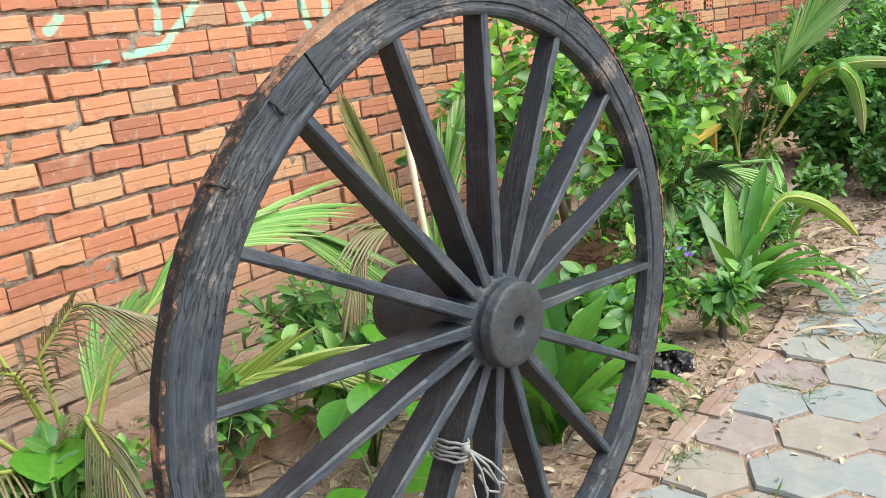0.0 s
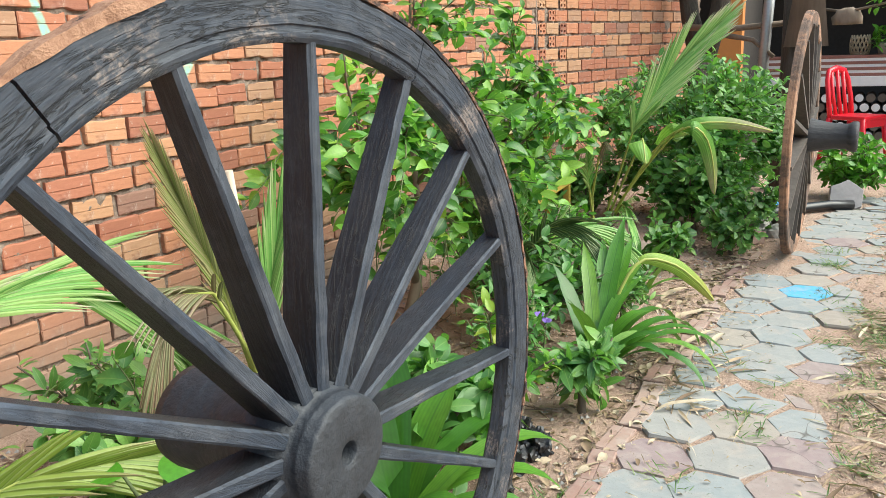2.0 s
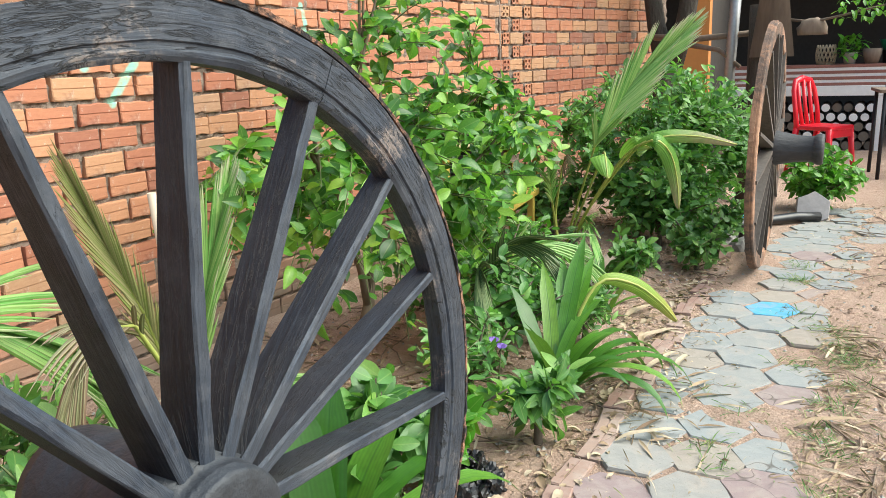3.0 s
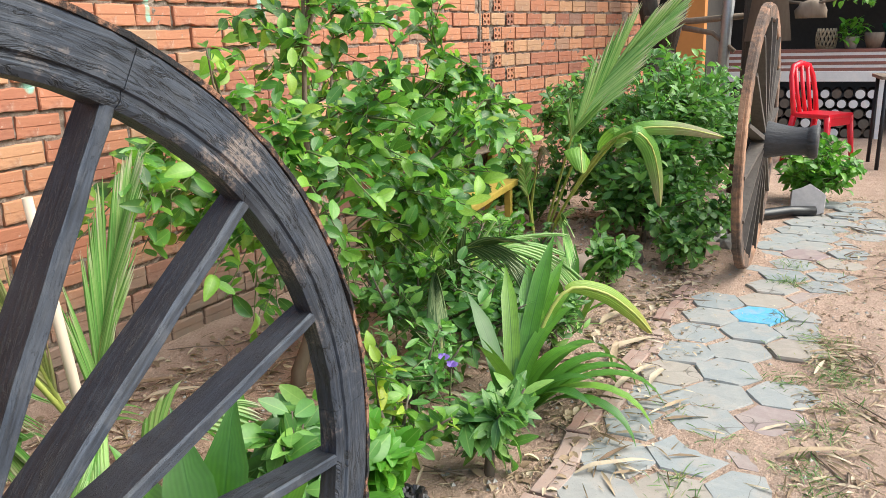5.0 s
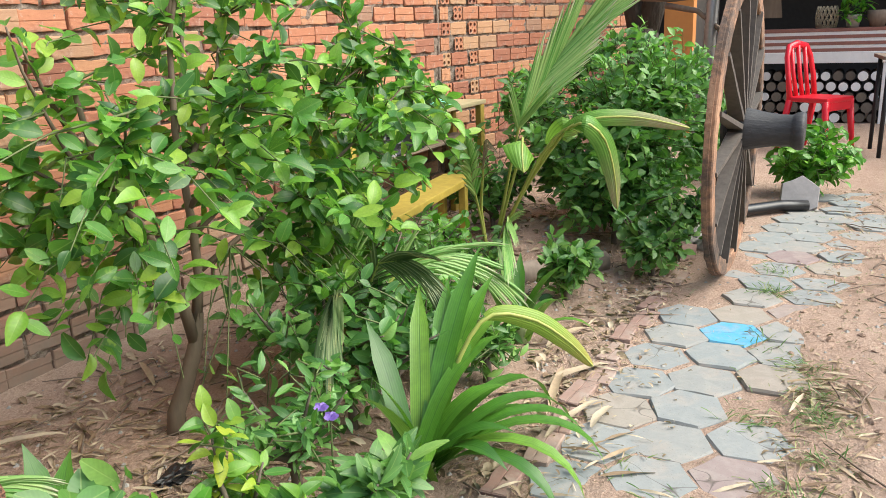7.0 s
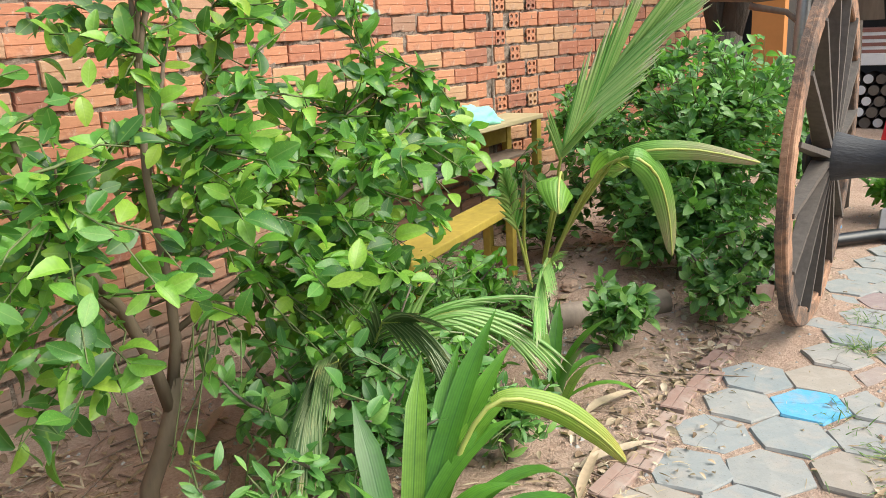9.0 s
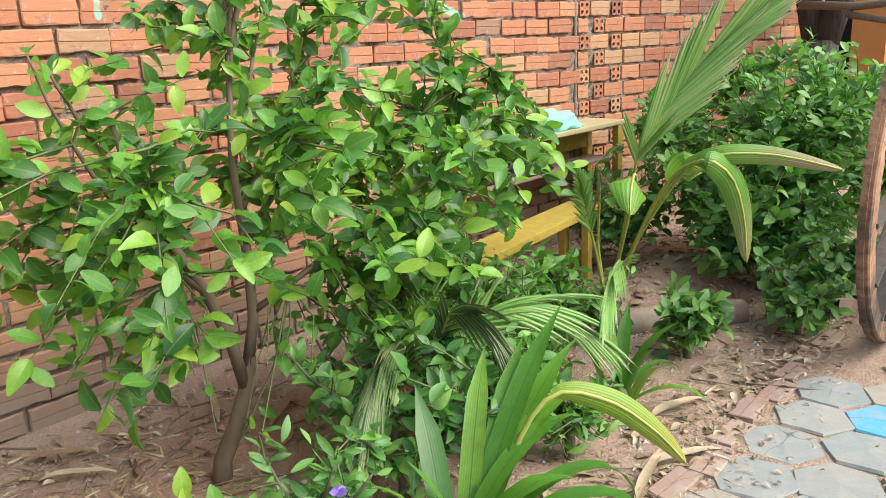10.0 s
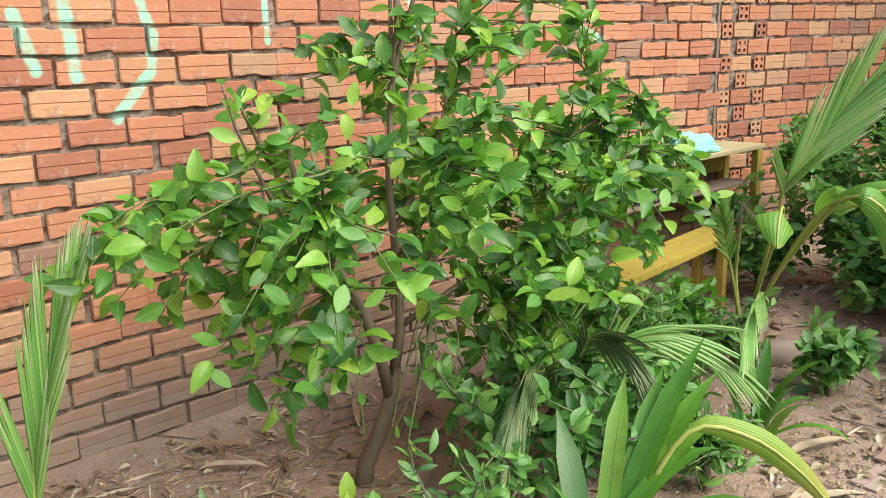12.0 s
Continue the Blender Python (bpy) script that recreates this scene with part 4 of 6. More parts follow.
def bushy(rr, root, limb_dirs, inside, tips_n, limb_len, leaf_step, leaf_size, leaf_up=(-0.2, -0.55, 0.85)):
    """Limbs from a root, twigs from the limbs to points drawn by inside(), leaves along the twigs."""
    limbs, nodes = [], []
    starts = root if isinstance(root, list) else [root] * len(limb_dirs)
    for st, d, ln in zip(starts, limb_dirs, limb_len):
        p, d = Vector(st), Vector(d).normalized()
        pts = [p.copy()]
        for i in range(7):
            d = (d + Vector((rr.uniform(-1, 1), rr.uniform(-1, 1), rr.uniform(-0.7, 0.9))) * 0.13).normalized()
            p = p + d * ln / 7
            pts.append(p.copy())
            nodes.append(p.copy())
        limbs.append((pts, [0.011 * (1 - 0.11 * i) for i in range(8)]))
    twigs, leaves = [], []
    for pts, _ in limbs:
        for i in range(3, 8):
            for _ in range(4):
                e = Vector((rr.uniform(-1, 1), rr.uniform(-1, 1), rr.uniform(-0.3, 0.9))).normalized()
                leaves.append((aim(pts[i].lerp(pts[i - 1], rr.random()) + e * 0.01, e, Vector(leaf_up) + Vector((rr.uniform(-0.5, 0.5), rr.uniform(-0.5, 0.5), 0)), leaf_size * rr.uniform(0.6, 1.1), rr.uniform(-0.8, 0.8)), rr.randrange(4)))
    for _ in range(tips_n):
        q = Vector(inside(rr))
        near = min(nodes, key=lambda n: (n - q).length + 0.35 * max(0, n.z - q.z))
        mid = near.lerp(q, 0.5) + Vector((rr.uniform(-1, 1), rr.uniform(-1, 1), rr.uniform(-0.3, 1))) * 0.05
        ln = (q - near).length
        if ln > 0.55:
            near = q + (near - q) * (0.55 / ln)
            mid = near.lerp(q, 0.5)
        twigs.append(([near, near.lerp(mid, 0.6), mid, q], [0.004, 0.0032, 0.0026, 0.0016]))
        n = max(5, int(ln / leaf_step))
        for i in range(n):
            f = (i + 0.6) / n
            a, b = (near, mid) if f < 0.5 else (mid, q)
            p = a.lerp(b, (f * 2) % 1.0)
            along = (b - a).normalized() if (b - a).length > 1e-4 else Vector((0, 0, 1))
            side = Vector((rr.uniform(-1, 1), rr.uniform(-1, 1), rr.uniform(-0.5, 0.9))).normalized()
            e = (along * 0.45 + side).normalized()
            up = Vector(leaf_up) + Vector((rr.uniform(-0.6, 0.6), rr.uniform(-0.6, 0.6), rr.uniform(-0.2, 0.2)))
            leaves.append((aim(p + e * 0.008, e, up, leaf_size * rr.uniform(0.6, 1.2), rr.uniform(-0.8, 0.8)), rr.randrange(4)))
    return limbs, twigs, leaves


def ball(cx, cy, cz, rx, ry, rz, power=0.42):
    """Draws points in an ellipsoid, more of them near its skin."""
    def draw(rr):
        while True:
            v = Vector((rr.gauss(0, 1), rr.gauss(0, 1), rr.gauss(0, 1)))
            if v.length > 0.01:
                break
        v = v.normalized() * rr.random() ** power
        return cx + v.x * rx, cy + v.y * ry, cz + v.z * rz
    return draw


def woody(name, label, category, at, trunk, trunk_r, built, leaf, shapes, pieces=0, leaf_name="leaf", bark=BARK):
    t = thing(name, label, category, pose(*at))
    limbs, twigs, leaves = built
    bm = bmesh.new()
    tube(bm, trunk, trunk_r, 10)
    part("trunk", bm, bark, t)
    if pieces:
        bm = bmesh.new()
        tube(bm, [(0.085, 0.0, 0.27), (0.05, 0.0, 0.43), (-0.01, 0.0, 0.60), (-0.09, 0.01, 0.75), (-0.17, 0.02, 0.90), (-0.22, 0.0, 1.1)], [0.021, 0.018, 0.017, 0.014, 0.011, 0.007], 9)
        part("stem", bm, bark, t)
        bm = bmesh.new()
        tube(bm, [(0.10, 0.0, 0.34), (0.135, 0.0, 0.48), (0.145, 0.01, 0.64), (0.14, 0.03, 0.95), (0.17, 0.03, 1.3), (0.16, 0.0, 1.65)], [0.019, 0.016, 0.014, 0.011, 0.008, 0.004], 9)
        part("stem", bm, bark, t)
    for pts, rad in limbs:
        bm = bmesh.new()
        tube(bm, pts, rad, 6)
        part("limb", bm, bark, t)
    bm = bmesh.new()
    for pts, rad in twigs:
        tube(bm, pts, rad, 4, False)
    part("twigwork", bm, TWIG, t)["kind"] = "stuff"
    leaves.sort(key=lambda q: q[0].translation.y)
    if pieces:
        shared = [one_leaf(leaf_name, q, leaf["object"]) for q in shapes]
        for m, s in leaves[:pieces]:
            placed(leaf_name, shared[s], None, t).matrix_basis = m
    joined_leaves("crown", shapes, leaves[pieces:], leaf["island"], t, stuff=True)
    return t


def lime_tree():
    rr = random.Random(21)
    gz = ground_z(1.83, -0.88)
    dirs = [(-0.5, 0.1, 0.9), (0.05, 0.1, 1), (0.75, 0.1, 0.8), (0.9, -0.15, 0.62), (-0.85, -0.05, 0.62), (0.2, -0.6, 0.8), (0.5, 0.3, 0.9), (-0.5, -0.5, 0.8), (0.8, -0.4, 0.5), (-0.7, 0.35, 0.55), (0.25, -0.1, 1.0)]
    lens = [0.4, 0.5, 0.9, 1.15, 0.8, 0.55, 0.65, 0.45, 0.95, 0.5, 0.45]
    draw_a, draw_b, draw_c = ball(0.30, -0.08, 0.80, 1.30, 0.60, 0.38), ball(0.38, 0.0, 1.25, 0.66, 0.42, 0.44), ball(0.42, -0.2, 0.42, 0.75, 0.40, 0.24)
    draw_d = ball(-0.16, -0.14, 0.36, 0.36, 0.24, 0.22)

    def inside(r):
        u = r.random()
        q = draw_a(r) if u < 0.64 else draw_b(r) if u < 0.85 else draw_c(r) if u < 0.955 else draw_d(r)
        # bare round the fork, where the stems show
        return q if q[2] > 0.68 or u > 0.955 or abs(q[0] - 0.06) > 0.30 or q[1] > 0.1 else (q[0] + math.copysign(0.35, q[0] - 0.06), q[1], q[2] + 0.12)
    forks = [(-0.17, 0.02, 0.9), (0.165, 0.03, 1.2), (0.14, 0.02, 0.8), (0.145, 0.01, 0.62), (-0.01, 0.0, 0.6), (0.142, 0.02, 0.7), (0.145, 0.03, 0.95), (-0.09, 0.01, 0.75), (0.135, 0.0, 0.5), (-0.05, 0.0, 0.68), (0.165, 0.03, 1.25)]
    built = bushy(rr, forks, dirs, inside, 315, lens, 0.026, 0.074)
    limbs, twigs, leaves = built
    # the fork stays nearly bare, so that the stems and the soil behind show
    built = limbs, twigs, [(m, k) for m, k in leaves if not (-0.26 < m.translation.x < 0.34 and 0.1 < m.translation.z < 0.68 and m.translation.y < 0.12) or rr.random() < 0.22]
    woody("lime_tree", "young lime tree with glossy green leaves growing in sandy soil", "tree", (1.83, -0.88, gz), [(-0.02, 0.03, -0.05), (-0.005, 0.03, 0.06), (0.04, 0.01, 0.16), (0.085, 0.0, 0.27), (0.11, 0, 0.37)], [0.034, 0.029, 0.026, 0.025, 0.019], built, {"object": LIME_LEAF_ONE, "island": LIME_LEAF}, OVAL, 280, bark=LIME_BARK)


lime_tree()


def shrub(label, at, size, seed, leaf, shapes, tips_n, leaf_size, step=0.04):
    rr = random.Random(seed)
    dirs = [(rr.uniform(-1, 1), rr.uniform(-1, 1), rr.uniform(0.4, 1.2)) for _ in range(8)]
    built = bushy(rr, (0, 0, 0.12), dirs, ball(0, 0, size[2] * 1.02, *size), tips_n, [max(size) * rr.uniform(0.7, 1.2) for _ in dirs], step, leaf_size)
    lv = built[2]
    lv = [(m, s % len(shapes)) for m, s in lv if m.translation.z > -0.02]
    return woody("shrub", label, "shrub", at, [(0, 0, -0.05), (0.01, 0, 0.06), (0, 0.01, 0.15)], [0.018, 0.015, 0.012], (built[0], built[1], lv), {"island": leaf}, shapes)


shrub("dense dark green shrub growing by the wall", (5.0, -1.40, 0.03), (0.84, 0.76, 0.60), 5, DARK_LEAF, OVAL, 820, 0.062, 0.026)
shrub("low leafy dark green shrub at the foot of a cart wheel", (4.02, -1.84, 0.0), (0.26, 0.16, 0.12), 6, HERB_LEAF, ROUND, 80, 0.055)
shrub("small green shrub beside the bench", (3.35, -1.02, 0.0), (0.20, 0.18, 0.22), 7, BRIGHT_LEAF, NARROW, 34, 0.06)
shrub("bright green bush growing behind a pale stone", (6.25, -2.40, 0.0), (0.32, 0.30, 0.24), 8, BRIGHT_LEAF, OVAL, 190, 0.07, 0.035)
shrub("low green seedling shrub behind the cart wheel", (0.28, -0.95, 0.0), (0.22, 0.18, 0.26), 9, HERB_LEAF, OVAL, 34, 0.075)
shrub("thin leafy undergrowth under the lime tree", (2.25, -1.15, 0.0), (0.45, 0.25, 0.24), 12, DARK_LEAF, OVAL, 34, 0.06)


def ribbon(points, widths, fold=0.25, flip=None):
    """A strap along points, folded along its middle; returns a bmesh."""
    bm = bmesh.new()
    pts = [Vector(p) for p in points]
    rows = []
    for i, p in enumerate(pts):
        d = (pts[min(i + 1, len(pts) - 1)] - pts[max(i - 1, 0)]).normalized()
        side = d.cross(Vector((0, 0, 1)) if abs(d.z) < 0.97 else (flip or Vector((0.6, -0.8, 0)))).normalized()
        if flip is not None:
            side = (side if side.dot(flip) > 0 else -side)
        nrm = side.cross(d)
        w = widths[i]
        rows.append([bm.verts.new(p - side * w + nrm * fold * w), bm.verts.new(p), bm.verts.new(p + side * w + nrm * fold * w)])
    uv = bm.loops.layers.uv.verify()
    for i, (a, b) in enumerate(zip(rows, rows[1:])):
        for k in (0, 1):
            f = bm.faces.new((a[k], a[k + 1], b[k + 1], b[k]))
            f.smooth = True
            for lp, u, v in zip(f.loops, (k - 1, k, k, k - 1), (i, i, i + 1, i + 1)):
                lp[uv].uv = (u, v / (len(rows) - 1))
    return bm


def strap_path(rr, start, az, length, rise, droop, n=11):
    """An arching leaf: leaves the base at an upward slope, bends over by gravity."""
    p, a, e = Vector(start), az, rise
    pts = [p.copy()]
    for i in range(n):
        p = p + Vector((math.cos(a) * math.cos(e), math.sin(a) * math.cos(e), math.sin(e))) * length / n
        if p.z < 0.012:
            p.z = 0.012
        pts.append(p.copy())
        e -= droop * (0.4 + 1.6 * i / n) / n
        a += rr.uniform(-0.03, 0.03)
    return pts


def strap_width(w, n=12):
    return [w * (0.55 + 0.45 * math.sin(math.pi * min(1, 0.15 + 0.7 * i / (n - 1)))) * (1 if i < n - 3 else (n - 1 - i) / 3 + 0.02) for i in range(n)]


def lily(label, at, seed, leaves):
    """A clump of strap leaves; leaves: (azimuth, length, rise, droop, width)."""
    rr = random.Random(seed)
    t = thing("crinum_lily", label, "plant", pose(*at), "strap-leaved lilies")
    for az, ln, rise, droop, w in leaves:
        st = (rr.uniform(-0.03, 0.03), rr.uniform(-0.03, 0.03), 0)
        part("leaf", ribbon(strap_path(rr, st, radians(az), ln * 1.05, radians(rise), radians(droop)), strap_width(w), 0.22), STRAP_LEAF, t)
    bm = bmesh.new()
    lathe(bm, [(0.02, -0.03), (0.035, 0.0), (0.028, 0.05), (0.012, 0.09)], Matrix(), 10)
    part("bulb", bm, TWIG, t, "pale leaf-sheathed neck")
    return t


lily("lush strap-leaved green lily with arching leaves beside the path", (1.92, -1.72, 0.0), 3, [
    (8, 0.74, 54, 26, 0.034), (2, 0.70, 52, 40, 0.032), (14, 0.62, 60, 40, 0.032), (-6, 0.64, 56, 66, 0.032), (24, 0.56, 66, 40, 0.030), (-12, 0.56, 62, 80, 0.030), (16, 0.46, 50, 60, 0.03), (165, 0.44, 66, 30, 0.036), (140, 0.34, 72, 20, 0.034),
    (-20, 0.66, 46, 125, 0.027), (-34, 0.64, 46, 130, 0.027), (-48, 0.60, 46, 132, 0.026), (-64, 0.60, 46, 130, 0.026), (-82, 0.58, 46, 125, 0.026), (-104, 0.50, 46, 125, 0.025), (-26, 0.56, 38, 120, 0.026),
    (210, 0.40, 55, 80, 0.032), (250, 0.36, 56, 90, 0.03), (-30, 0.38, 62, 80, 0.032), (60, 0.46, 72, 36, 0.034), (285, 0.34, 62, 80, 0.03)])
lily("broad strap-leaved green lily growing behind the cart wheel", (0.56, -1.60, 0.0), 4, [
    (60, 0.56, 80, 22, 0.056), (20, 0.58, 72, 26, 0.055), (100, 0.52, 78, 24, 0.052), (-5, 0.50, 62, 40, 0.054), (40, 0.42, 66, 40, 0.05), (-30, 0.66, 48, 100, 0.036), (-50, 0.60, 44, 110, 0.034), (-12, 0.68, 46, 95, 0.034), (170, 0.44, 72, 40, 0.046),
    (200, 0.40, 64, 60, 0.044), (140, 0.46, 76, 34, 0.046), (-10, 0.42, 56, 80, 0.046), (-90, 0.30, 58, 90, 0.036), (-70, 0.46, 50, 110, 0.034), (260, 0.34, 60, 70, 0.04)])
lily("young dark strap-leaved lily in dry litter", (2.95, -1.58, 0.0), 5, [
    (60, 0.40, 80, 20, 0.026), (20, 0.38, 70, 40, 0.024), (150, 0.38, 74, 30, 0.026), (-40, 0.36, 72, 50, 0.024), (-110, 0.32, 74, 40, 0.022), (240, 0.36, 64, 50, 0.024), (-20, 0.38, 50, 110, 0.015), (-60, 0.36, 45, 120, 0.015), (200, 0.3, 60, 60, 0.02), (100, 0.30, 75, 30, 0.022)])
lily("small strap-leaved lily half hidden behind the wheel rim", (1.18, -1.12, 0.0), 6, [
    (80, 0.30, 78, 25, 0.03), (30, 0.28, 70, 40, 0.028), (150, 0.3, 70, 40, 0.03), (-30, 0.28, 50, 100, 0.026), (200, 0.26, 60, 70, 0.026)])


FACING = Vector((-0.68, -0.66, 0.30))


def frond(parent, rachis, leaf_len, count, material, spread=0.6, stalk=0.25, width=0.011, droop=0.2, seed=0, lift=0.15):
    """A palm frond along rachis points: a tapering midrib and two rows of pleated leaflets."""
    rr = random.Random(seed)
    pts = [Vector(p) for p in rachis]

    def at(f):
        g = f * (len(pts) - 1)
        i = min(int(g), len(pts) - 2)
        return pts[i].lerp(pts[i + 1], g - i), (pts[i + 1] - pts[i]).normalized()
    fine = [at(i / 14)[0] for i in range(15)]
    bm = bmesh.new()
    tube(bm, fine, [0.009 * (1 - 0.85 * i / 14) + 0.001 for i in range(15)], 6)
    stem = part("frond", bm, PALM_RIB, parent)
    for i in range(count):
        f = stalk + (1 - stalk) * (i + 0.5) / count
        p, d = at(f)
        base_side = d.cross(FACING)
        base_side = base_side.normalized() if base_side.length > 0.05 else Vector((1, 0, 0))
        nrm = base_side.cross(d)
        for sgn in (-1, 1):
            sp = spread * (1.1 - 1.0 * (f - stalk) / (1 - stalk)) * rr.uniform(0.9, 1.1)
            e = (d * math.cos(sp) + base_side * sgn * math.sin(sp) + nrm * lift).normalized()
            ln = leaf_len * (0.62 + 0.5 * math.sin(math.pi * (0.12 + 0.75 * (f - stalk) / (1 - stalk)))) * rr.uniform(0.9, 1.05)
            bm = bmesh.new()
            uv = bm.loops.layers.uv.verify()
            row = []
            for k in range(6):
                g = k / 5
                q = p + e * ln * g + Vector((0, 0, -droop * ln * g * g))
                w = width * (0.8, 1.0, 1.0, 0.85, 0.55, 0.06)[k]
                across = nrm.cross(e).normalized() * w
                ridge = nrm * (w * 0.5)
                row.append((bm.verts.new(q - across), bm.verts.new(q + ridge), bm.verts.new(q + across), g))
            for a, b in zip(row, row[1:]):
                for s in (0, 1):
                    fc = bm.faces.new((a[s], a[s + 1], b[s + 1], b[s]))
                    for lp, u, v in zip(fc.loops, (a[3], a[3], b[3], b[3]), (s * 0.5, s * 0.5 + 0.5, s * 0.5 + 0.5, s * 0.5)):
                        lp[uv].uv = (u, v)
            part("leaflet", bm, material, stem)
    return stem



def palm(label, at):
    return thing("coconut_seedling", label, "palm", pose(*at), "young coconut palms")


def palm_blade(parent, points, width, material, stalk=0.4, seed=0, folds=9, pointed=False):
    """An undivided pleated palm leaf along points, with a ragged tip, on its stalk."""
    rr = random.Random(seed)
    pts = [Vector(p) for p in points]
    n = 22

    def at(f):
        g = f * (len(pts) - 1)
        i = min(int(g), len(pts) - 2)
        a, b, c, d = pts[max(i - 1, 0)], pts[i], pts[i + 1], pts[min(i + 2, len(pts) - 1)]
        u = g - i
        return 0.5 * (2 * b + (c - a) * u + (2 * a - 5 * b + 4 * c - d) * u * u + (3 * b - a - 3 * c + d) * u ** 3)
    bm = bmesh.new()
    tube(bm, [at(i / 16) for i in range(17)], [0.008 * (1 - 0.8 * i / 16) + 0.001 for i in range(17)], 6)
    stem = part("stalk", bm, PALM_RIB, parent)
    bm = bmesh.new()
    uv = bm.loops.layers.uv.verify()
    rag = [rr.uniform(0, 0.12) for _ in range(2 * folds + 1)]
    rows = []
    for i in range(n + 1):
        h = i / n
        f = stalk + (1 - stalk) * h
        p, d = at(f), (at(min(1, f + 0.02)) - at(f - 0.02)).normalized()
        side = d.cross(FACING)
        side = side.normalized() if side.length > 0.05 else Vector((1, 0, 0))
        nrm = side.cross(d)
        w = width * math.sin(math.pi * min(1.0, 0.06 + 0.94 * h ** 0.85)) ** 0.7 + 0.004
        if pointed:
            w = width * min(1.0, h * 5 + 0.1) * (1 - h) ** 0.65 + 0.003
        row = []
        for k in range(2 * folds + 1):
            u = k / folds - 1
            back = rag[k] * width * 1.2 * h * h
            row.append((bm.verts.new(p + side * (u * w) - d * back + nrm * ((0.0004 if k % 2 else -0.0004) * min(1, 4 * (1 - h) + 0.2) - 0.5 * w * u * u)), h, k / (2 * folds)))
        rows.append(row)
    for a, b in zip(rows, rows[1:]):
        for k in range(2 * folds):
            q = (a[k], a[k + 1], b[k + 1], b[k])
            fc = bm.faces.new([v[0] for v in q])
            for lp, v in zip(fc.loops, q):
                lp[uv].uv = (v[1], v[2])
    part("leaflet", bm, material, stem, "pleated undivided blade")
    return stem


pa = palm("young coconut palm with one upright frond and yellowing drooping leaves", (3.76, -1.08, 0.0))
frond(pa, [(0, 0, 0), (-0.10, -0.10, 0.30), (-0.28, -0.24, 0.60), (-0.42, -0.35, 0.84), (-0.32, -0.49, 1.10), (-0.19, -0.66, 1.30)], 0.34, 78, PALM_LEAF, 0.36, 0.56, 0.0078, 0.02, 1)
palm_blade(pa, [(0, 0, 0), (-0.20, -0.20, 0.36), (-0.48, -0.52, 0.74), (-0.64, -0.69, 0.86), (-0.57, -0.76, 0.80), (-0.52, -0.79, 0.66), (-0.50, -0.80, 0.50)], 0.044, PALM_BLADE, 0.46, 2)
palm_blade(pa, [(0, 0, 0), (-0.22, -0.22, 0.38), (-0.50, -0.50, 0.74), (-0.58, -0.68, 0.86), (-0.50, -0.86, 0.87), (-0.40, -1.05, 0.82)], 0.030, PALM_BLADE, 0.50, 3)
palm_blade(pa, [(0, 0, 0), (-0.24, -0.18, 0.36), (-0.54, -0.40, 0.72), (-0.66, -0.46, 0.80), (-0.76, -0.50, 0.76), (-0.80, -0.52, 0.69)], 0.075, PALM_GREENING, 0.68, 4, 9, True)
palm_blade(pa, [(0, 0, 0), (-0.18, -0.20, 0.36), (-0.42, -0.46, 0.70), (-0.55, -0.60, 0.82), (-0.62, -0.68, 0.82)], 0.045, PALM_GREENING, 0.55, 8)
frond(pa, [(0, 0, 0), (-0.10, 0.0, 0.36), (-0.26, -0.1, 0.66), (-0.38, -0.16, 0.74)], 0.18, 10, PALM_DRY, 0.5, 0.5, 0.006, 0.6, 5)
frond(pa, [(0, 0, 0), (-0.16, -0.14, 0.24), (-0.40, -0.28, 0.40), (-0.66, -0.38, 0.44), (-0.86, -0.46, 0.38)], 0.24, 34, PALM_LEAF, 0.26, 0.4, 0.005, 0.20, 6)
frond(pa, [(0, 0, 0), (-0.1, 0.0, 0.3), (-0.24, -0.02, 0.56), (-0.36, -0.06, 0.70)], 0.22, 16, PALM_LEAF, 0.3, 0.5, 0.009, 0.2, 7)

pd = palm("small dark young palm under the lime tree", (2.42, -1.12, 0.0))
frond(pd, [(0, 0, 0), (-0.06, -0.04, 0.22), (-0.18, -0.12, 0.38), (-0.34, -0.2, 0.44), (-0.46, -0.26, 0.38)], 0.26, 22, PALM_DARK, 0.4, 0.3, 0.009, 0.3, 31)
frond(pd, [(0, 0, 0), (0.06, -0.06, 0.24), (0.16, -0.16, 0.40), (0.28, -0.28, 0.42), (0.38, -0.38, 0.34)], 0.26, 22, PALM_LEAF, 0.4, 0.3, 0.008, 0.3, 32)
frond(pd, [(0, 0, 0), (0.0, -0.06, 0.26), (-0.04, -0.18, 0.46), (-0.08, -0.32, 0.50), (-0.1, -0.44, 0.42)], 0.24, 22, PALM_DARK, 0.4, 0.3, 0.008, 0.3, 33)
frond(pd, [(0, 0, 0), (0.05, 0.04, 0.26), (0.12, 0.06, 0.46), (0.2, 0.04, 0.58)], 0.22, 18, PALM_LEAF, 0.35, 0.35, 0.008, 0.2, 34)

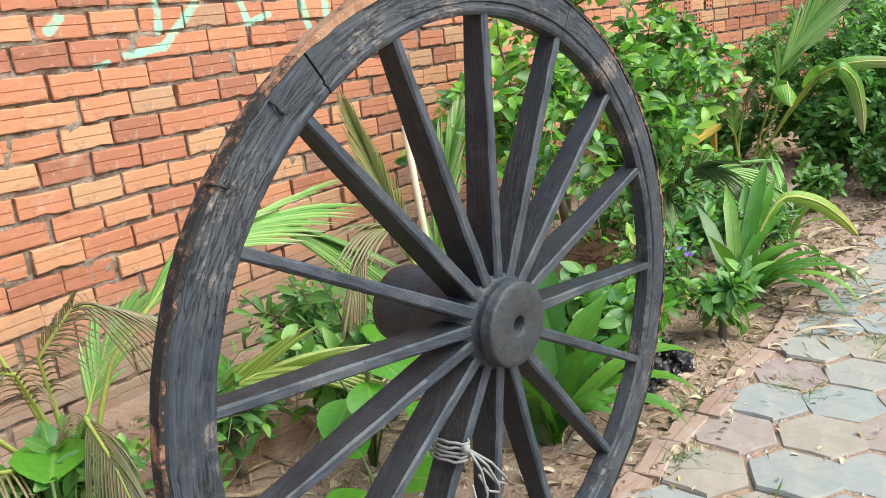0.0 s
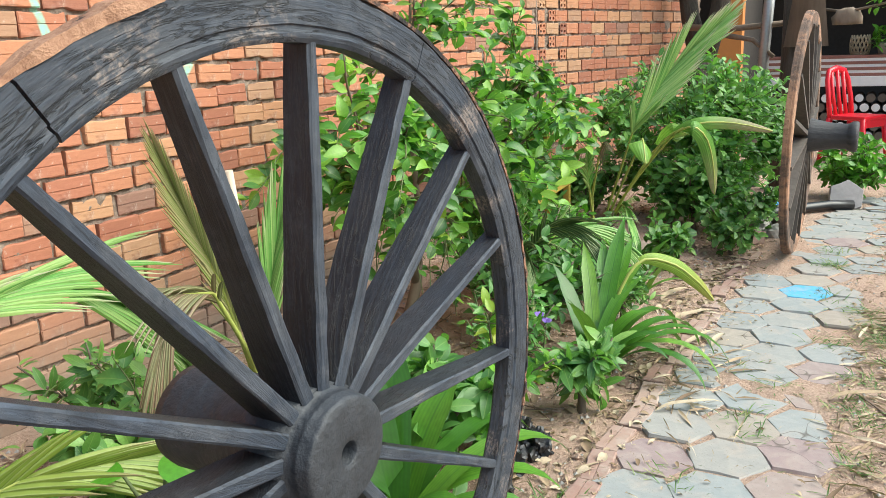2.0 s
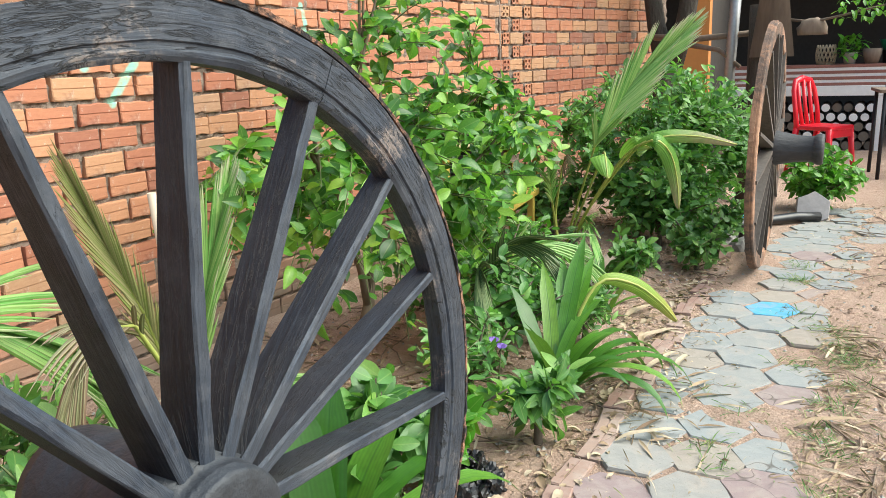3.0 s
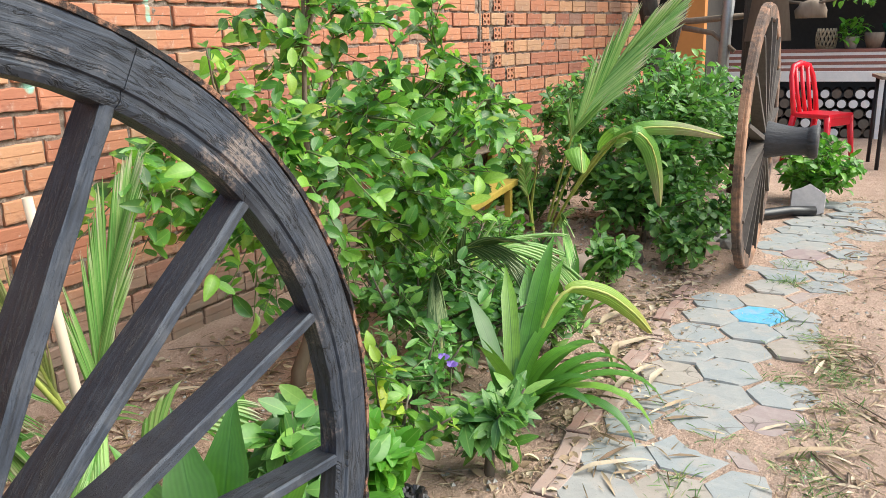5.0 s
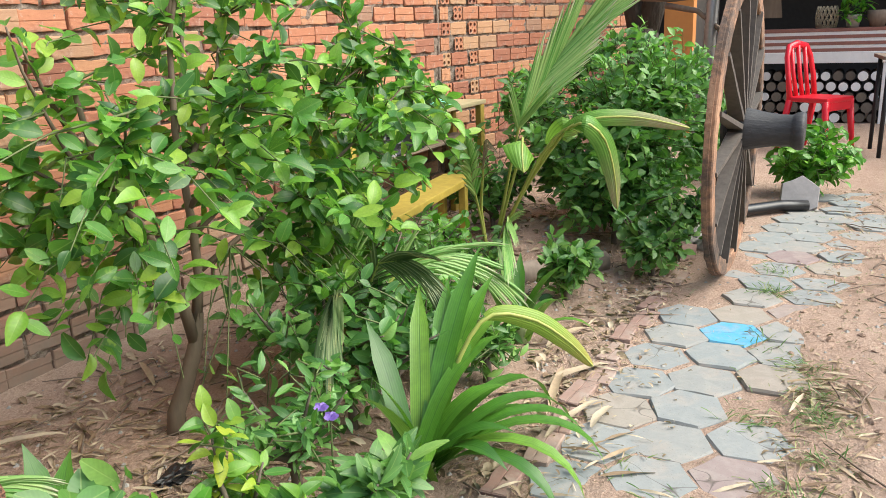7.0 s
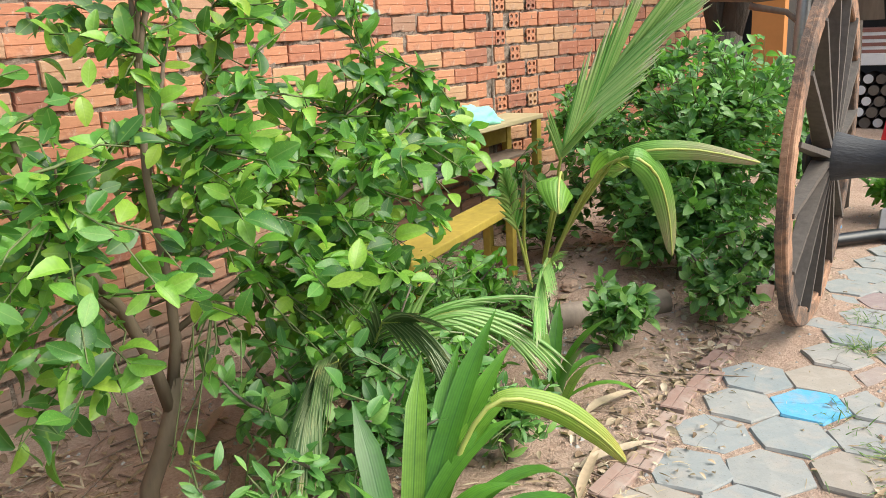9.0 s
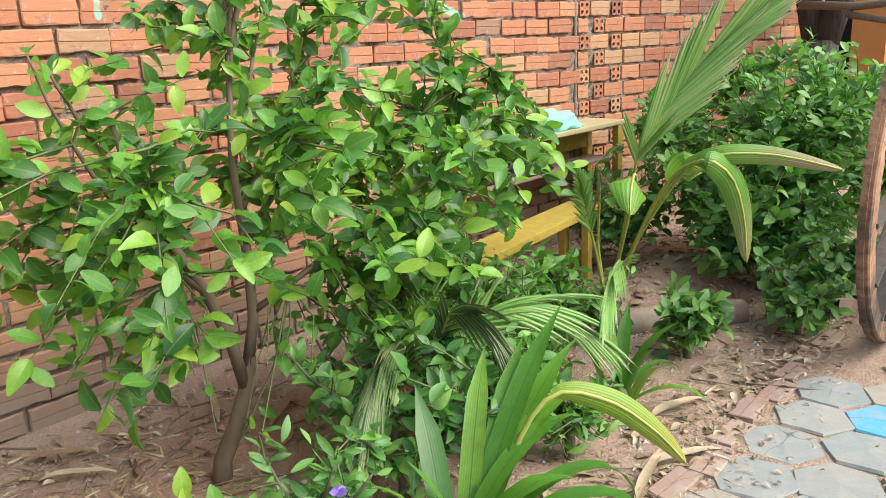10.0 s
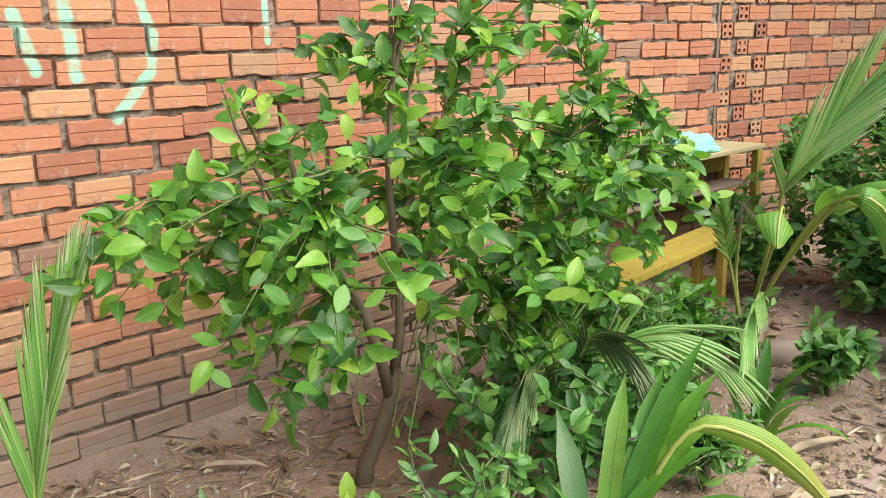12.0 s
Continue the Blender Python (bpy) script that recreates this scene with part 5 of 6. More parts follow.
pb = palm("young coconut palm with a pleated upright leaf and dried fronds", (0.84, -0.96, 0.0))
frond(pb, [(0, 0, 0), (0.0, 0.0, 0.25), (0.02, 0.0, 0.45), (0.07, -0.01, 0.64), (0.13, -0.02, 0.80)], 0.30, 52, PALM_LEAF, 0.24, 0.38, 0.006, 0.03, 11)
frond(pb, [(0, 0, 0), (-0.06, 0.0, 0.3), (-0.16, 0.0, 0.62), (-0.24, 0.0, 0.80), (-0.30, 0.0, 0.95)], 0.26, 34, PALM_STRAW, 0.22, 0.35, 0.0045, 0.06, 12)
frond(pb, [(0, 0, 0), (-0.08, -0.02, 0.36), (-0.24, -0.05, 0.62), (-0.38, -0.06, 0.66), (-0.46, -0.06, 0.52)], 0.22, 18, PALM_DRY, 0.35, 0.45, 0.007, 0.4, 13)
frond(pb, [(0, 0, 0), (-0.05, -0.08, 0.28), (-0.12, -0.2, 0.46), (-0.22, -0.32, 0.50), (-0.36, -0.42, 0.42)], 0.24, 20, PALM_LEAF, 0.4, 0.4, 0.009, 0.3, 14)
frond(pb, [(0, 0, 0), (0.06, -0.06, 0.2), (0.12, -0.12, 0.3), (0.2, -0.2, 0.32)], 0.2, 12, PALM_LEAF, 0.5, 0.4, 0.009, 0.4, 15)

pc = palm("young coconut palm with a long arching frond and browned leaves", (-0.45, -0.62, 0.0))
frond(pc, [(0, 0, 0), (0.12, -0.06, 0.42), (0.38, -0.14, 0.68), (0.66, -0.18, 0.74), (0.92, -0.2, 0.60), (1.06, -0.2, 0.42)], 0.36, 46, PALM_LEAF, 0.22, 0.3, 0.008, 0.22, 21)
frond(pc, [(0, 0, 0), (-0.02, 0.0, 0.30), (-0.05, -0.05, 0.52), (0.04, -0.14, 0.66), (0.2, -0.22, 0.58)], 0.19, 30, PALM_DRY, 0.75, 0.35, 0.0038, 0.9, 22)
frond(pc, [(0, 0, 0), (-0.05, 0.0, 0.30), (-0.12, -0.05, 0.5), (-0.26, -0.1, 0.58), (-0.42, -0.15, 0.44)], 0.19, 30, PALM_DRY, 0.75, 0.35, 0.0038, 0.9, 23)
frond(pc, [(0, 0, 0), (-0.08, 0.02, 0.4), (-0.2, 0.03, 0.8), (-0.28, 0.0, 1.05)], 0.30, 12, PALM_LEAF, 0.35, 0.45, 0.010, 0.1, 24)
frond(pc, [(0, 0, 0), (0.08, 0.1, 0.2), (0.18, 0.12, 0.36), (0.26, 0.1, 0.46)], 0.24, 14, PALM_LEAF, 0.4, 0.45, 0.009, 0.2, 25)
frond(pc, [(0, 0, 0), (0.16, -0.2, 0.24), (0.4, -0.4, 0.36), (0.66, -0.5, 0.32), (0.86, -0.55, 0.24)], 0.28, 26, PALM_YELLOW, 0.32, 0.35, 0.010, 0.15, 26)

frond(pc, [(0, 0, 0), (-0.15, -0.2, 0.28), (-0.34, -0.4, 0.42), (-0.5, -0.55, 0.36), (-0.6, -0.66, 0.2)], 0.19, 30, PALM_DRY, 0.75, 0.3, 0.0038, 0.9, 27)
frond(pc, [(0, 0, 0), (-0.05, -0.2, 0.3), (-0.12, -0.42, 0.46), (-0.16, -0.6, 0.42), (-0.18, -0.74, 0.26)], 0.19, 30, PALM_DRY, 0.75, 0.3, 0.0038, 0.9, 28)
frond(pc, [(0, 0, 0), (-0.2, -0.1, 0.34), (-0.4, -0.2, 0.6), (-0.52, -0.26, 0.84)], 0.3, 12, PALM_LEAF, 0.35, 0.4, 0.009, 0.15, 29)

shrub("small soft-leaved herb at the edge of the path", (1.54, -1.78, 0.0), (0.16, 0.12, 0.12), 14, HERB_LEAF, NARROW, 13, 0.10, 0.06)
shrub("low leafy herb growing out of a black grow bag", (1.12, -1.62, 0.04), (0.12, 0.11, 0.10), 15, BRIGHT_LEAF, OVAL, 20, 0.085, 0.05)
shrub("low green weed in sandy litter", (3.50, -1.58, 0.0), (0.17, 0.14, 0.12), 16, HERB_LEAF, OVAL, 50, 0.065, 0.04)
shrub("small weedy herb beside the yellow bench", (2.75, -1.30, 0.0), (0.22, 0.18, 0.14), 17, BRIGHT_LEAF, NARROW, 40, 0.055, 0.04)
shrub("weedy green growth at the foot of the wall", (0.55, -0.55, 0.0), (0.3, 0.2, 0.2), 18, HERB_LEAF, NARROW, 40, 0.07, 0.04)


def broad_plant(label, at, leaves):
    """Broad soft leaves on stalks; leaves: (azimuth, reach, height, size, tilt)."""
    t = thing("broad_leaf_plant", label, "plant", pose(*at), "broad-leaved plants")
    shape = leaf_shape(0.46, 0.12, 0.22, 8)
    for az, reach, high, size, tilt in leaves:
        d = Vector((math.cos(radians(az)), math.sin(radians(az)), 0))
        tip = d * reach + Vector((0, 0, high))
        bm = bmesh.new()
        tube(bm, [(0, 0, -0.02), d * reach * 0.4 + Vector((0, 0, high * 0.7)), tip], [0.006, 0.005, 0.004], 6)
        stalk = part("stalk", bm, TWIG, t)
        placed("leaf", one_leaf("leaf", shape, BRIGHT_LEAF), None, stalk).matrix_basis = aim(tip, d + Vector((0, 0, tilt)), (0, -0.2, 1), size)


broad_plant("broad-leaved bright green plant growing behind the cart wheel", (0.16, -1.22, 0.0), [(200, 0.08, 0.26, 0.15, -0.2), (235, 0.12, 0.33, 0.16, -0.3), (330, 0.10, 0.30, 0.16, -0.2), (20, 0.12, 0.36, 0.15, 0.1), (120, 0.08, 0.32, 0.14, 0.0), (285, 0.14, 0.22, 0.15, -0.3), (265, 0.05, 0.38, 0.14, -0.1)])
broad_plant("broad-leaved green plant low in the bed", (-0.02, -1.42, 0.0), [(200, 0.05, 0.10, 0.17, 0.3), (280, 0.05, 0.12, 0.18, 0.4), (340, 0.06, 0.12, 0.17, 0.2), (80, 0.05, 0.16, 0.16, 0.5)])
broad_plant("broad-leaved green plant beside the wheel rim", (-0.72, -1.12, 0.0), [(250, 0.08, 0.34, 0.24, -0.2), (180, 0.08, 0.28, 0.22, 0.1), (310, 0.08, 0.22, 0.2, -0.1), (60, 0.06, 0.36, 0.2, 0.3)])

# a purple flower on a thin stem
fl = thing("purple_flower", "small purple flower on a thin stem beside the lily", "flower", pose(1.66, -1.60, 0.0))
bm = bmesh.new()
tube(bm, [(0.05, 0.04, -0.02), (0.02, 0.02, 0.16), (0, 0, 0.275)], [0.004, 0.003, 0.002], 5)
part("stem", bm, TWIG, fl)
pv, pf = leaf_shape(0.42, 0.1, 0.3)
for k in range(10):
    me = mesh_of("petal", pv, pf, PURPLE)
    me.shade_smooth()
    c = Vector((0, 0, 0.28)) if k < 5 else Vector((0.0, 0.03, 0.30))
    a = radians(72 * k + 10)
    placed("petal", me, None, fl).matrix_basis = aim(c, (math.cos(a), math.sin(a) - 0.4, 0.4), (-0.5, -0.6, 0.5), 0.021)

# a pale cut stake among the fronds
bm = bmesh.new()
tube(bm, [(0.10, 0, -0.05), (0.05, 0, 0.45), (0.0, 0, 0.96)], [0.015, 0.014, 0.012], 9)
stake = part("garden_stake", bm, STAKE)
stake.matrix_basis = pose(0.70, -1.02, 0)
tagged(stake, "pale stripped wooden stake standing among palm fronds", "stake")

shrub("thin dark undergrowth between the lily and the lime tree", (1.66, -1.46, 0.0), (0.20, 0.16, 0.22), 41, DARK_LEAF, NARROW, 38, 0.055, 0.04)
shrub("dark leafy undergrowth in the shade of the lime tree", (2.05, -1.38, 0.0), (0.32, 0.2, 0.24), 42, DARK_LEAF, OVAL, 36, 0.06, 0.04)
shrub("leafy green undergrowth behind the lily", (2.45, -1.42, 0.0), (0.30, 0.2, 0.22), 43, DARK_LEAF, OVAL, 40, 0.055, 0.04)
shrub("tangle of small green leaves near the young palm", (2.95, -1.15, 0.0), (0.28, 0.2, 0.26), 44, HERB_LEAF, NARROW, 36, 0.06, 0.035)
shrub("low dark green weeds by the rubble", (4.45, -1.52, 0.04), (0.42, 0.34, 0.26), 45, DARK_LEAF, OVAL, 190, 0.07, 0.035)
shrub("green shrub crowding the wall behind the palm", (4.5, -0.75, 0.0), (0.3, 0.25, 0.35), 46, DARK_LEAF, OVAL, 80, 0.07, 0.035)
yl = thing("palm_leaf", "yellowing pleated palm leaf drooping over the lily", "palm leaf", pose(2.10, -1.66, 0.0))
palm_blade(yl, [(0, 0, 0), (0.02, -0.06, 0.24), (0.08, -0.14, 0.40), (0.17, -0.25, 0.38), (0.25, -0.34, 0.29), (0.30, -0.40, 0.20)], 0.029, PALM_LEMON, 0.40, 51)
shrub("green leafy weeds between the palm and the bench", (3.2, -0.9, 0.0), (0.35, 0.25, 0.2), 52, BRIGHT_LEAF, OVAL, 70, 0.06, 0.035)
shrub("tall thin green undergrowth behind the lime tree", (2.75, -0.85, 0.0), (0.35, 0.25, 0.36), 53, HERB_LEAF, OVAL, 90, 0.07, 0.035)
shrub("leafy green growth at the bed's edge near the lily", (2.55, -1.62, 0.0), (0.16, 0.12, 0.12), 54, HERB_LEAF, NARROW, 40, 0.055, 0.035)
shrub("low green leaves at the foot of the black wheel", (0.98, -1.50, 0.0), (0.28, 0.2, 0.18), 55, HERB_LEAF, OVAL, 34, 0.09, 0.05)
shrub("leafy weeds beside the young palm's foot", (-0.62, -0.95, 0.0), (0.25, 0.2, 0.2), 56, HERB_LEAF, OVAL, 50, 0.075, 0.04)
shrub("thin green weeds in dry litter behind the wheel", (-0.10, -0.9, 0.0), (0.25, 0.2, 0.2), 57, HERB_LEAF, NARROW, 44, 0.07, 0.04)
shrub("low weeds and rubble-side green growth by the far wheel", (4.55, -1.88, 0.0), (0.22, 0.14, 0.14), 58, HERB_LEAF, OVAL, 60, 0.06, 0.035)
shrub("sparse green seedlings at the foot of the palm", (3.45, -1.15, 0.0), (0.22, 0.18, 0.12), 59, HERB_LEAF, NARROW, 40, 0.055, 0.035)
shrub("thin yellowing lime seedling on bare soil beside the lily", (1.30, -1.59, 0.0), (0.11, 0.1, 0.23), 60, YELLOWING_LEAF, OVAL, 11, 0.06, 0.07)

# ---- school desk with its bench, painted yellow, against the wall ----
desk = thing("school_desk", "old yellow-painted wooden school desk against the brick wall", "desk", pose(4.25, -0.34, 0.03))
bm = bmesh.new()
box(bm, -0.82, 0.82, -0.12, 0.14, 0.70, 0.728, 0.006)
part("desktop", bm, DESK_TOP, desk, "weathered pale board")
for sx in (-0.76, 0.76):
    for sy in (-0.10, 0.11):
        bm = bmesh.new()
        box(bm, sx - 0.028, sx + 0.028, sy - 0.02, sy + 0.02, -0.03, 0.698, 0.004)
        part("leg", bm, YELLOW, desk)
    bm = bmesh.new()
    box(bm, sx - 0.015, sx + 0.015, -0.078, 0.088, 0.30, 0.37, 0.003)
    part("side_rail", bm, YELLOW, desk)
bm = bmesh.new()
box(bm, -0.73, 0.73, 0.095, 0.115, 0.56, 0.68, 0.003)
part("apron", bm, YELLOW, desk)
bm = bmesh.new()
box(bm, -0.73, 0.73, -0.09, 0.09, 0.50, 0.515, 0.003)
part("shelf", bm, OLD_WOOD, desk)

bench = thing("bench", "faded yellow wooden bench standing before the desk", "bench", pose(3.66, -0.73, 0, 0, 0, 7))
bm = bmesh.new()
box(bm, -0.66, 0.62, -0.09, 0.10, 0.365, 0.405, 0.006)
part("seat", bm, YELLOW, bench)
for sx in (-0.52, 0.50):
    for sy in (-0.06, 0.07):
        bm = bmesh.new()
        box(bm, sx - 0.026, sx + 0.026, sy - 0.02, sy + 0.02, -0.03, 0.364, 0.004)
        part("leg", bm, YELLOW, bench)
    bm = bmesh.new()
    box(bm, sx - 0.014, sx + 0.014, -0.038, 0.048, 0.12, 0.17, 0.003)
    part("stretcher", bm, YELLOW, bench)


def crumpled(sx, sy, sz, seed, wild=0.35, cuts=4):
    """A crumpled lump on a flat base."""
    bm = bmesh.new()
    bmesh.ops.create_icosphere(bm, subdivisions=cuts, radius=1)
    for v in bm.verts:
        n = noise.noise(v.co * 2.2 + Vector((seed, 0, 0))) + 0.5 * noise.noise(v.co * 5.0 + Vector((0, seed, 0))) + 0.25 * abs(noise.noise(v.co * 11 + Vector((0, 0, seed))))
        v.co *= 1 + wild * n
        v.co = Vector((v.co.x * sx, v.co.y * sy, max(-0.25, v.co.z) * sz))
        v.co.z += 0.25 * sz
    for f in bm.faces:
        f.smooth = False
    return bm


def lump(name, label, category, at, size, seed, material, wild=0.35, smooth=False, cuts=4, spin=0, group=""):
    ob = part(name, crumpled(*size, seed, wild, cuts), material, None, "", smooth)
    ob.matrix_basis = pose(*at, 0, 0, spin)
    return tagged(ob, label, category, group)


lump("cloth", "crumpled mint-green cloth lying on the desk", "cloth", (4.46, -0.34, 0.758), (0.21, 0.10, 0.075), 2.0, MINT, 0.4, True)
lump("tarpaulin", "crumpled black plastic sheet lying on the desk", "tarpaulin", (4.0, -0.34, 0.758), (0.28, 0.11, 0.05), 5.0, BLACK_PLASTIC, 0.4)
lump("tarpaulin", "bundle of black plastic sheet on the desk shelf", "tarpaulin", (4.1, -0.34, 0.545), (0.3, 0.08, 0.10), 6.0, BLACK_PLASTIC, 0.3)
for k, (x, y, s) in enumerate(((1.06, -1.70, 0.07), (1.20, -1.75, 0.055), (0.94, -1.74, 0.05), (1.28, -1.66, 0.05))):
    lump("grow_bag", "crumpled black plastic grow bag on the soil", "grow bag", (x, y, ground_z(x, y) - 0.004), (s, s * 0.85, s * 1.1), 10.0 + k, BLACK_PLASTIC, 0.5, group="black grow bags")
lump("plastic_scrap", "scrap of black plastic lying on the soil", "plastic scrap", (1.62, -1.05, ground_z(1.62, -1.05) - 0.004), (0.07, 0.035, 0.02), 20.0, BLACK_PLASTIC, 0.5)
lump("plastic_scrap", "scrap of pale blue plastic in the litter", "plastic scrap", (0.72, -1.52, ground_z(0.72, -1.52) - 0.003), (0.035, 0.025, 0.012), 21.0, BLUE_PLASTIC, 0.5)
bm = bmesh.new()
tube(bm, [(3.55, -1.17, 0.02), (3.70, -1.28, 0.03), (3.88, -1.42, 0.025), (4.10, -1.57, 0.02)], [0.058, 0.066, 0.068, 0.06], 12)
tagged(part("log", bm, GREY_LOG), "weathered grey log lying on the soil", "log")
bm = ribbon([(2.72, -0.86, 0.13), (2.74, -1.0, 0.12), (2.78, -1.15, 0.09), (2.82, -1.32, 0.05), (2.86, -1.48, 0.02)], [0.03, 0.055, 0.06, 0.05, 0.02], 0.6)
tagged(part("dry_palm_sheath", bm, DRY_STRIP), "brown dried palm sheath lying under the lime tree", "dry leaf")
lump("rock", "grey stone lying among the shrubs", "stone", (4.75, -1.86, 0.0), (0.16, 0.12, 0.08), 23.0, CONCRETE, 0.25, False, 3)
lump("rock", "small reddish lump of brick on the soil", "stone", (4.05, -1.12, ground_z(4.05, -1.12) - 0.01), (0.06, 0.045, 0.035), 24.0, BRICK, 0.25, False, 3)
lump("rock", "grey lump of stone beside the wheel", "stone", (4.62, -2.02, 0.0), (0.10, 0.08, 0.06), 25.0, CONCRETE, 0.25, False, 3)


def loose_brick(at, turn, label):
    o = placed("brick", WORN_BRICKS[int(at[0] * 7) % 6], None)
    o.matrix_basis = pose(*at) @ pose(0, 0, 0, *turn)
    tagged(o, label, "brick", "loose bricks")


loose_brick((4.85, -2.02, 0.035), (10, 0, 70), "orange hollow brick lying loose near the pipe")
loose_brick((4.55, -1.80, 0.05), (25, 10, -30), "orange brick lying tilted among the rubble")
loose_brick((4.42, -1.92, 0.04), (5, 0, 50), "orange brick lying on the soil beside the wheel")
loose_brick((2.55, -1.28, 0.03), (0, 5, 20), "orange brick half sunk beneath the lime tree")
loose_brick((2.70, -1.22, 0.02), (-80, 0, -15), "orange brick lying flat beneath the lime tree")

slab = placed("stone_slab", slab_mesh(2), STONE)
slab.matrix_basis = pose(5.72, -2.37, 0.095, 66, 6, -80) @ Matrix.Diagonal((1.0, 1.0, 1.3, 1))
tagged(slab, "pale pinkish hexagonal slab leaning before a bush", "stone")
bm = bmesh.new()
tube(bm, [(5.02, -1.80, 0.04), (5.3, -2.0, 0.045), (5.62, -2.26, 0.04), (5.70, -2.42, 0.035)], 0.036, 10)
tagged(part("pipe", bm, BLACK_PLASTIC), "black plastic pipe lying on the ground", "pipe")
bm = bmesh.new()
box(bm, -0.16, 0.16, -0.03, 0.03, 0, 0.02, 0.006)
o = part("plastic_strip", bm, BLUE_PLASTIC)
o.matrix_basis = pose(5.45, -1.98, 0.07, 0, 0, -30)
tagged(o, "blue plastic strip lying over the pipe", "plastic strip")

# ---- tree, posts and carved board before the shed ----
tree = thing("garden_tree", "grey-barked tree trunk forking low before the shed", "tree", pose(6.95, -1.00, 0))
bm = bmesh.new()
tube(bm, [(0, 0, -0.1), (0.0, 0.02, 0.5), (0.02, 0.0, 1.15)], [0.17, 0.14, 0.13], 12)
part("trunk", bm, TREE_BARK, tree)
for a, b in (((0.02, 0.12, 1.5), (0.0, 0.24, 2.3)), ((0.0, -0.14, 1.5), (0.05, -0.26, 2.4))):
    bm = bmesh.new()
    tube(bm, [(0.02, 0.0, 1.05), a, b], [0.11, 0.085, 0.07], 10)
    part("limb", bm, TREE_BARK, tree)
rr = random.Random(31)
joined_leaves("crown", OVAL, [(aim((rr.uniform(-0.9, 0.7), rr.uniform(-1.0, 0.9), 2.3 + rr.random() * 0.9), (rr.uniform(-1, 1), rr.uniform(-1, 1), rr.uniform(-0.7, 0.3)), (0, 0, 1), rr.uniform(0.08, 0.13)), rr.randrange(3)) for _ in range(900)], DARK_LEAF, tree, stuff=True)
for pts, r in (([(6.72, -0.92, 1.40), (6.66, -1.3, 1.37), (6.62, -1.78, 1.40)], 0.03), ([(6.66, -1.25, 1.32), (6.62, -1.5, 1.27), (6.6, -1.68, 1.12)], 0.024)):
    bm = bmesh.new()
    tube(bm, pts, [r, r * 0.9, r * 0.8], 8)
    tagged(part("pole", bm, OLD_WOOD), "bare grey branch tied as a rail to a post", "pole", "branch rails")
bm = bmesh.new()
tube(bm, [(6.62, -1.56, -0.1), (6.62, -1.60, 1.2), (6.62, -1.67, 2.7)], [0.05, 0.045, 0.045], 12)
tagged(part("post", bm, STEEL), "dull metal post standing by the shed", "post")
log_post = thing("log_post", "thick old log standing upright with a board on it", "post", pose(6.5, -1.86, 0))
bm = bmesh.new()
tube(bm, [(0, 0.02, -0.1), (0.01, 0, 0.5), (0, -0.01, 1.0), (0, 0, 1.62)], [0.15, 0.13, 0.12, 0.11], 14)
part("trunk", bm, TREE_BARK, log_post)
bm = bmesh.new()
rows = []
for i in range(8):
    z = 1.20 + 0.55 * i / 7
    w = 0.20 - 0.02 * i * 0.6
    rows.append([bm.verts.new((-0.15 - 0.03 * math.cos(math.pi * (k / 6 - 0.5)) + 0.02, -0.09 + w * 0.85 * (k / 3 - 1), z)) for k in range(7)])
for a, b in zip(rows, rows[1:]):
    for k in range(6):
        bm.faces.new((a[k], b[k], b[k + 1], a[k + 1]))
bmesh.ops.solidify(bm, geom=bm.faces[:], thickness=0.03)
part("board", bm, OLD_WOOD, log_post, "carved and weathered wooden board")

# ---- shed with its counter ----
shed = thing("shed", "open dark timber shed with an orange wall at its side", "shed", pose(0, 0, 0))
bm = bmesh.new()
box(bm, 8.55, 8.70, -1.08, -0.80, -0.2, 2.6)
part("wall", bm, ORANGE_WALL, shed, "orange plastered wall")
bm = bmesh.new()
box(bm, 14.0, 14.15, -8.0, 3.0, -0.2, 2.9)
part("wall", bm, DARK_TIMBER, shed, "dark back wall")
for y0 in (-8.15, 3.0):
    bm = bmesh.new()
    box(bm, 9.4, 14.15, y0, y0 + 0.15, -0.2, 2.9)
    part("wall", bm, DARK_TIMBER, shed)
# unseen roof, added to keep light off the shed's inside
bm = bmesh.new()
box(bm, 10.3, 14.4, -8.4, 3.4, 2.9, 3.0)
part("roof", bm, DARK_TIMBER, shed, "dark roof above the view that shades the inside")
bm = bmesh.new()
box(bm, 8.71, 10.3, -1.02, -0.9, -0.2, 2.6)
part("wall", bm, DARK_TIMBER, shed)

counter = thing("counter", "brick counter painted in white and red-brown bands", "counter", pose(10.4, -1.85, 0))
for i in range(7):
    bm = bmesh.new()
    z1 = 1.04 - i * 0.036
    box(bm, -0.04 + 0.006 * (i % 2), 0.5, -0.98, 1.0, z1 - 0.036, z1, 0.004)
    part("band", bm, RED_BROWN if i % 2 == 0 else WHITE_PAINT, counter)
bm = bmesh.new()
box(bm, -0.06, 0.5, -0.98, 1.0, 0.665, 0.787, 0.008)
part("beam", bm, WHITE_PAINT, counter, "white painted beam")
for y in (-0.95, 0.97):
    bm = bmesh.new()
    box(bm, -0.05, 0.45, y - 0.04, y + 0.04, -0.1, 0.664, 0.006)
    part("pier", bm, WHITE_PAINT, counter)
rl = random.Random(2)
